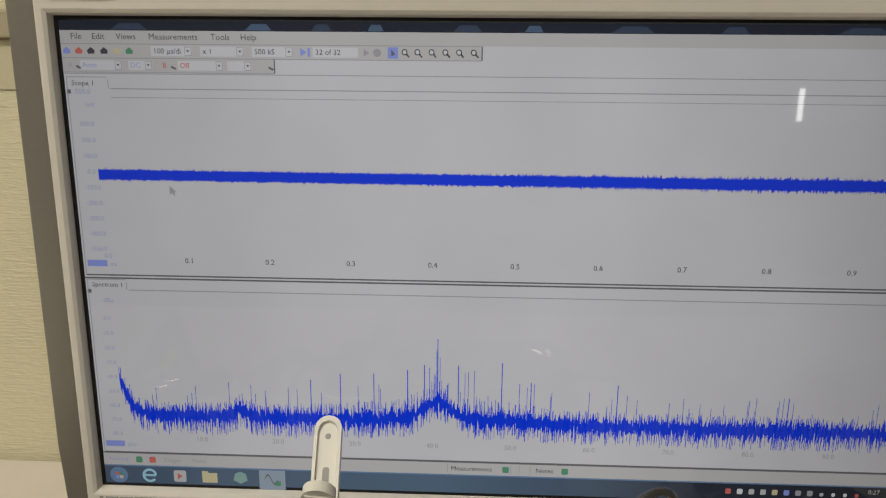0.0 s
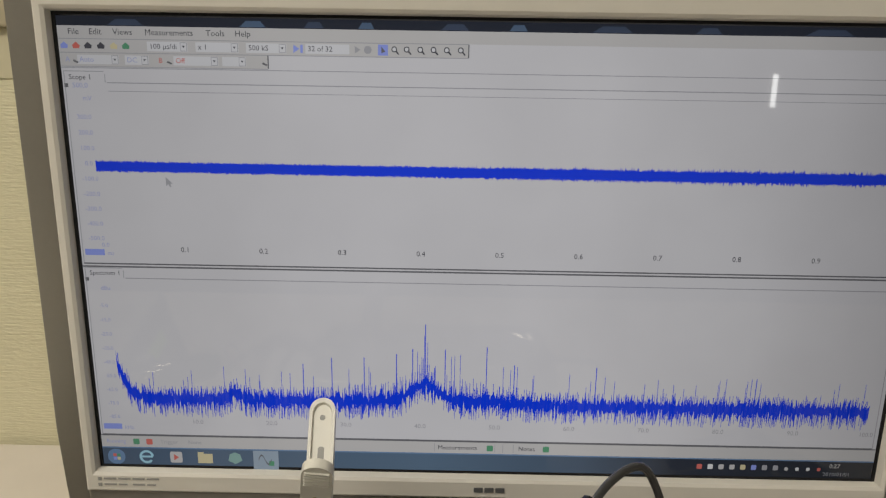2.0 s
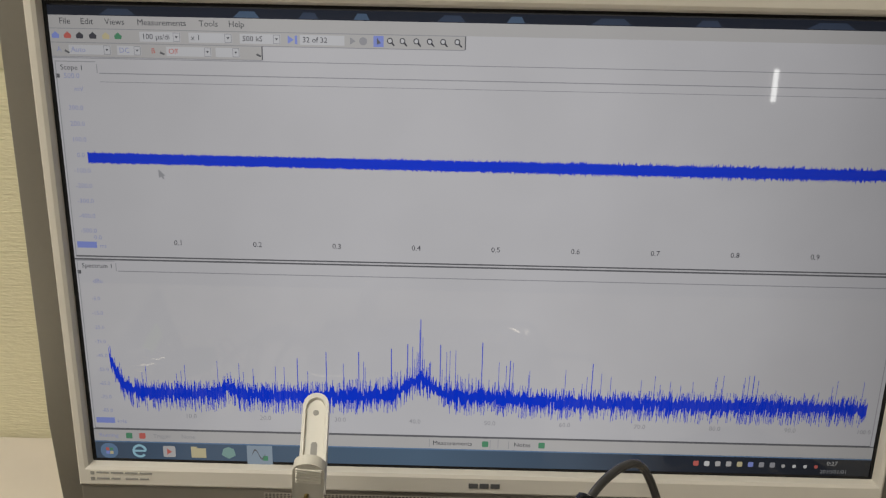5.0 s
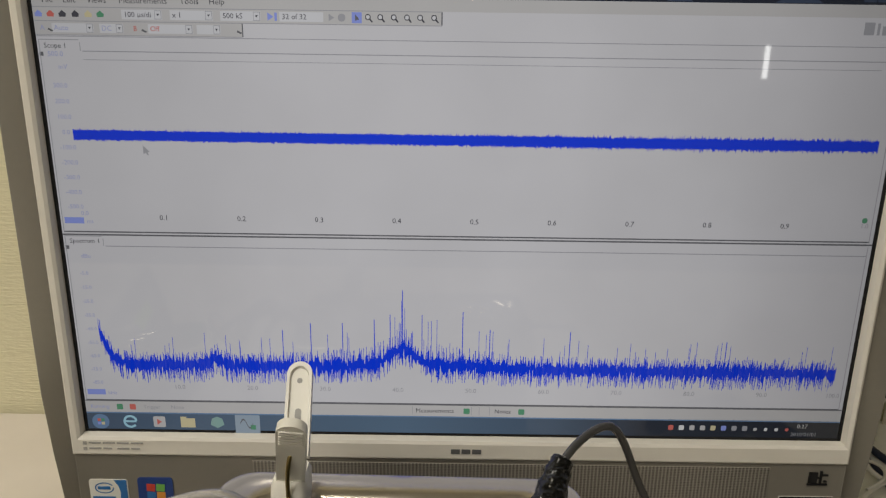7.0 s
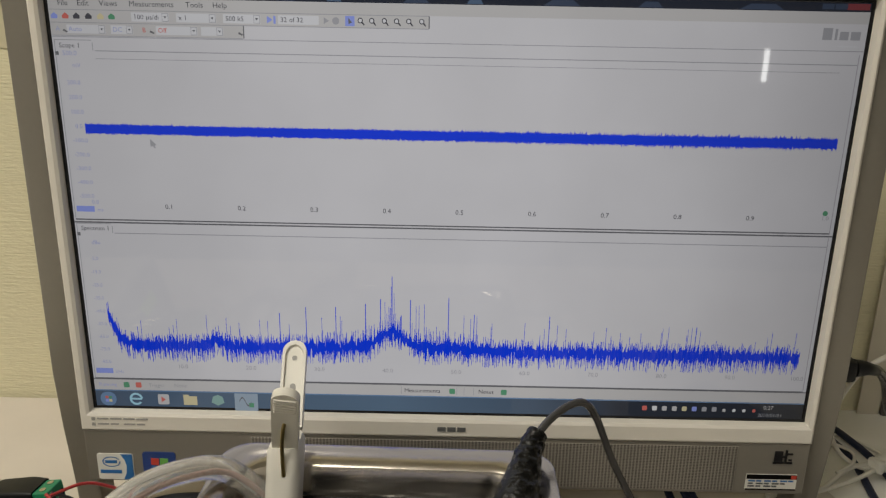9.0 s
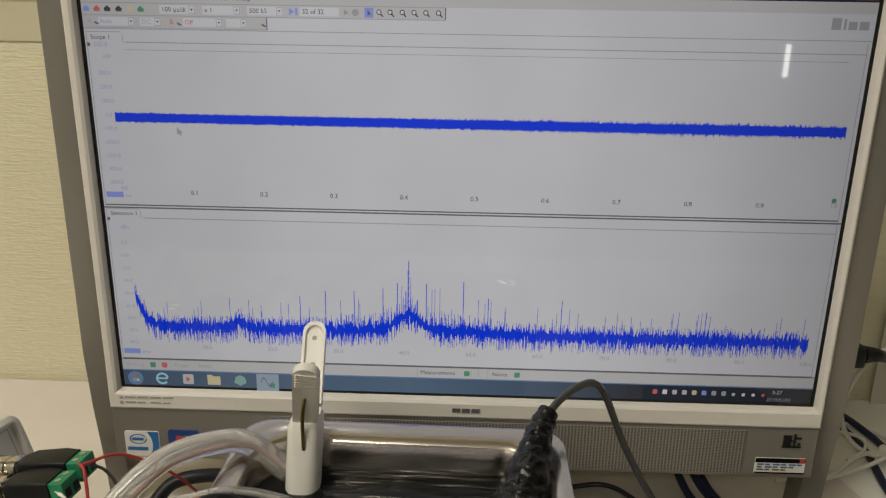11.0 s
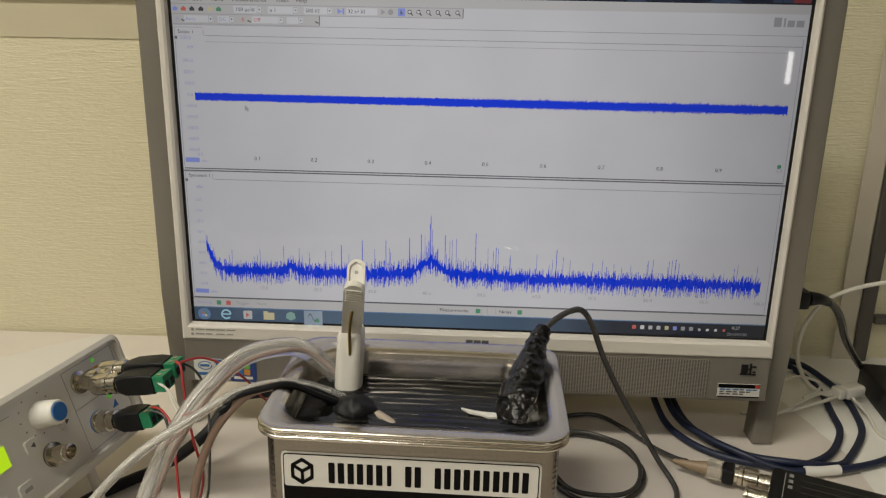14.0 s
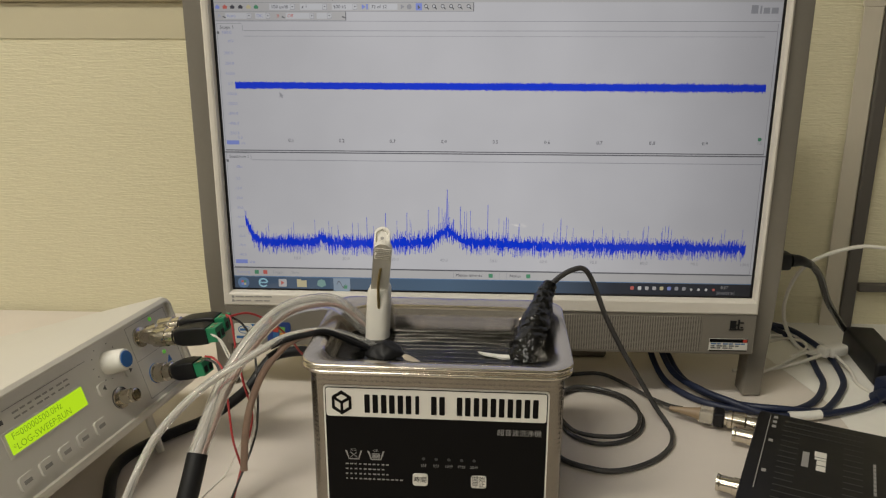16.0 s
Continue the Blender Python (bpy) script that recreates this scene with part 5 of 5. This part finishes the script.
# ---- cables and clutter beside the computer ----
BLUE = (
    [(0.150, 0.100, 0.760), (0.155, 0.070, 0.735), (0.163, 0.036, 0.7155), (0.177, 0.004, 0.7138), (0.198, -0.015, 0.7138), (0.227, -0.025, 0.7138), (0.256, -0.022, 0.7138), (0.2845, -0.0034, 0.7138), (0.3074, 0.0313, 0.7138), (0.3155, 0.065, 0.7138), (0.3235, 0.107, 0.7138), (0.321, 0.143, 0.7138), (0.307, 0.172, 0.7160), (0.270, 0.185, 0.7200)],
    [(0.158, 0.105, 0.765), (0.168, 0.066, 0.738), (0.179, 0.033, 0.7180), (0.198, 0.000, 0.7148), (0.219, -0.017, 0.7160), (0.247, -0.0285, 0.7190), (0.2805, -0.0225, 0.7145), (0.2985, -0.007, 0.7138), (0.326, 0.0323, 0.7138), (0.3372, 0.0698, 0.7138), (0.341, 0.100, 0.7138), (0.338, 0.131, 0.7145), (0.325, 0.162, 0.7170), (0.290, 0.180, 0.7200)],
    [(0.153, 0.104, 0.775), (0.160, 0.072, 0.748), (0.171, 0.036, 0.7225), (0.188, 0.004, 0.7200), (0.208, -0.018, 0.7195), (0.234, -0.0312, 0.7150), (0.2505, -0.0334, 0.7150), (0.2645, -0.0325, 0.7150), (0.2790, -0.0300, 0.7155), (0.300, -0.0225, 0.7150), (0.322, -0.0125, 0.7150), (0.346, 0.0015, 0.7175)],
)
for pts in BLUE:
    tagged(part("data_cable", tube(pts, 0.0029), M["blue_cable"], smooth=60), "dark blue round cable looped on the desk", "cable", "dark blue cables")
tagged(part("cable_tag", tube([(0.2515, -0.0334, 0.7151), (0.2645, -0.0325, 0.7151), (0.2790, -0.0300, 0.7156)], 0.0039, seg=14), M["white_plastic"], smooth=60), "white sleeve tag round the blue cables", "tag")
plug = thing("cable_plug", "blue moulded plug on a dark blue cable", "plug", pose(0.352, 0.004, 0.7215, 0, 0, 20))
part("body", box(-0.006, 0.045, -0.013, 0.013, -0.0115, 0.010, 0.003), M["blue_cable"], plug, smooth=40)
part("neck", tube([(-0.018, -0.001, -0.003), (-0.006, 0, -0.001)], 0.0055), M["blue_cable"], plug, smooth=60)
brick = thing("power_adapter", "black oblong power adapter with its lead", "power adapter", pose(0.3765, 0.080, DESK, 0, 0, -98))
part("body", box(-0.050, 0.046, -0.0155, 0.0135, 0.0, 0.024, 0.003, 3), M["black"], brick, smooth=40)
part("strain_relief", box(-0.062, -0.0495, -0.008, 0.008, 0.003, 0.018, 0.003, 3), M["black"], brick, smooth=40)
part("foot", box(-0.035, -0.025, -0.011, 0.010, -0.0003, 0.0004), M["rubber"], brick)
power = thing("power_lead", "black power lead plugged into the side of the computer", "cable")
part("plug", box(0.2442, 0.258, 0.012, 0.028, 0.8275, 0.8425, 0.003), M["black"], power, smooth=40)
part("strain_relief", tube([(0.259, 0.020, 0.835), (0.268, 0.021, 0.8345), (0.279, 0.029, 0.829)], 0.0050, radii=[0.006, 0.0045, 0.0032]), M["black"], power, smooth=60)
part("lead", tube([(0.270, 0.022, 0.834), (0.282, 0.032, 0.828), (0.297, 0.045, 0.813), (0.318, 0.070, 0.783), (0.346, 0.104, 0.753), (0.369, 0.130, 0.7300), (0.383, 0.138, 0.7210)], 0.0032), M["cable"], power, smooth=60)
WHITE = (
    ([(0.45, 0.06, 0.825), (0.40, 0.052, 0.835), (0.354, 0.050, 0.839), (0.330, 0.050, 0.840), (0.302, 0.050, 0.832), (0.283, 0.050, 0.819), (0.276, 0.058, 0.794), (0.283, 0.076, 0.762), (0.303, 0.095, 0.730), (0.318, 0.088, 0.7205), (0.334, 0.089, 0.7220)], 0.0018),
    ([(0.235, 0.060, 0.7130), (0.268, 0.063, 0.7130), (0.307, 0.074, 0.7185), (0.333, 0.087, 0.7215)], 0.0017),
    ([(0.250, 0.050, 0.7130), (0.280, 0.066, 0.7165), (0.309, 0.086, 0.7205), (0.334, 0.091, 0.7240)], 0.0017),
    ([(0.341, 0.086, 0.7200), (0.345, 0.062, 0.7150), (0.342, 0.040, 0.7122), (0.345, 0.022, 0.7122), (0.352, 0.010, 0.7122)], 0.0016),
    ([(0.270, 0.130, 0.7130), (0.300, 0.150, 0.7130), (0.330, 0.150, 0.7130), (0.352, 0.125, 0.7130), (0.350, 0.095, 0.7130)], 0.0014),
    ([(0.285, 0.105, 0.7250), (0.305, 0.112, 0.7260), (0.318, 0.102, 0.7255), (0.312, 0.088, 0.7240), (0.296, 0.080, 0.7200)], 0.0013),
)
for pts, r in WHITE:
    tagged(part("thin_cable", tube(pts, r), M["white_wire"], smooth=60), "thin off-white cable tangled on the desk", "cable", "thin white cables")
wp = thing("white_adapter", "small off-white plug adapter among the cables", "plug", pose(0.3440, 0.0930, 0.7225, 0, 0, 25))
part("body", box(-0.011, 0.011, -0.007, 0.007, -0.0055, 0.0055, 0.003, 3), M["white_plastic"], wp, smooth=40)
part("collar", box(-0.020, -0.013, -0.006, 0.006, -0.004, 0.006, 0.002), M["white_plastic"], wp)
tagged(part("paper_sheet", outline([(0.285, 0.215), (0.300, 0.000), (0.262, -0.200), (0.42, -0.240), (0.60, -0.05), (0.60, 0.215)], 0, 0.0004), M["paper"], m=Matrix.Translation((0, 0, DESK + 0.0006)) @ Matrix.Rotation(radians(-90), 4, "X") @ Matrix.Diagonal((1, 1, -1, 1))), "white paper sheet lying under the cables", "paper")
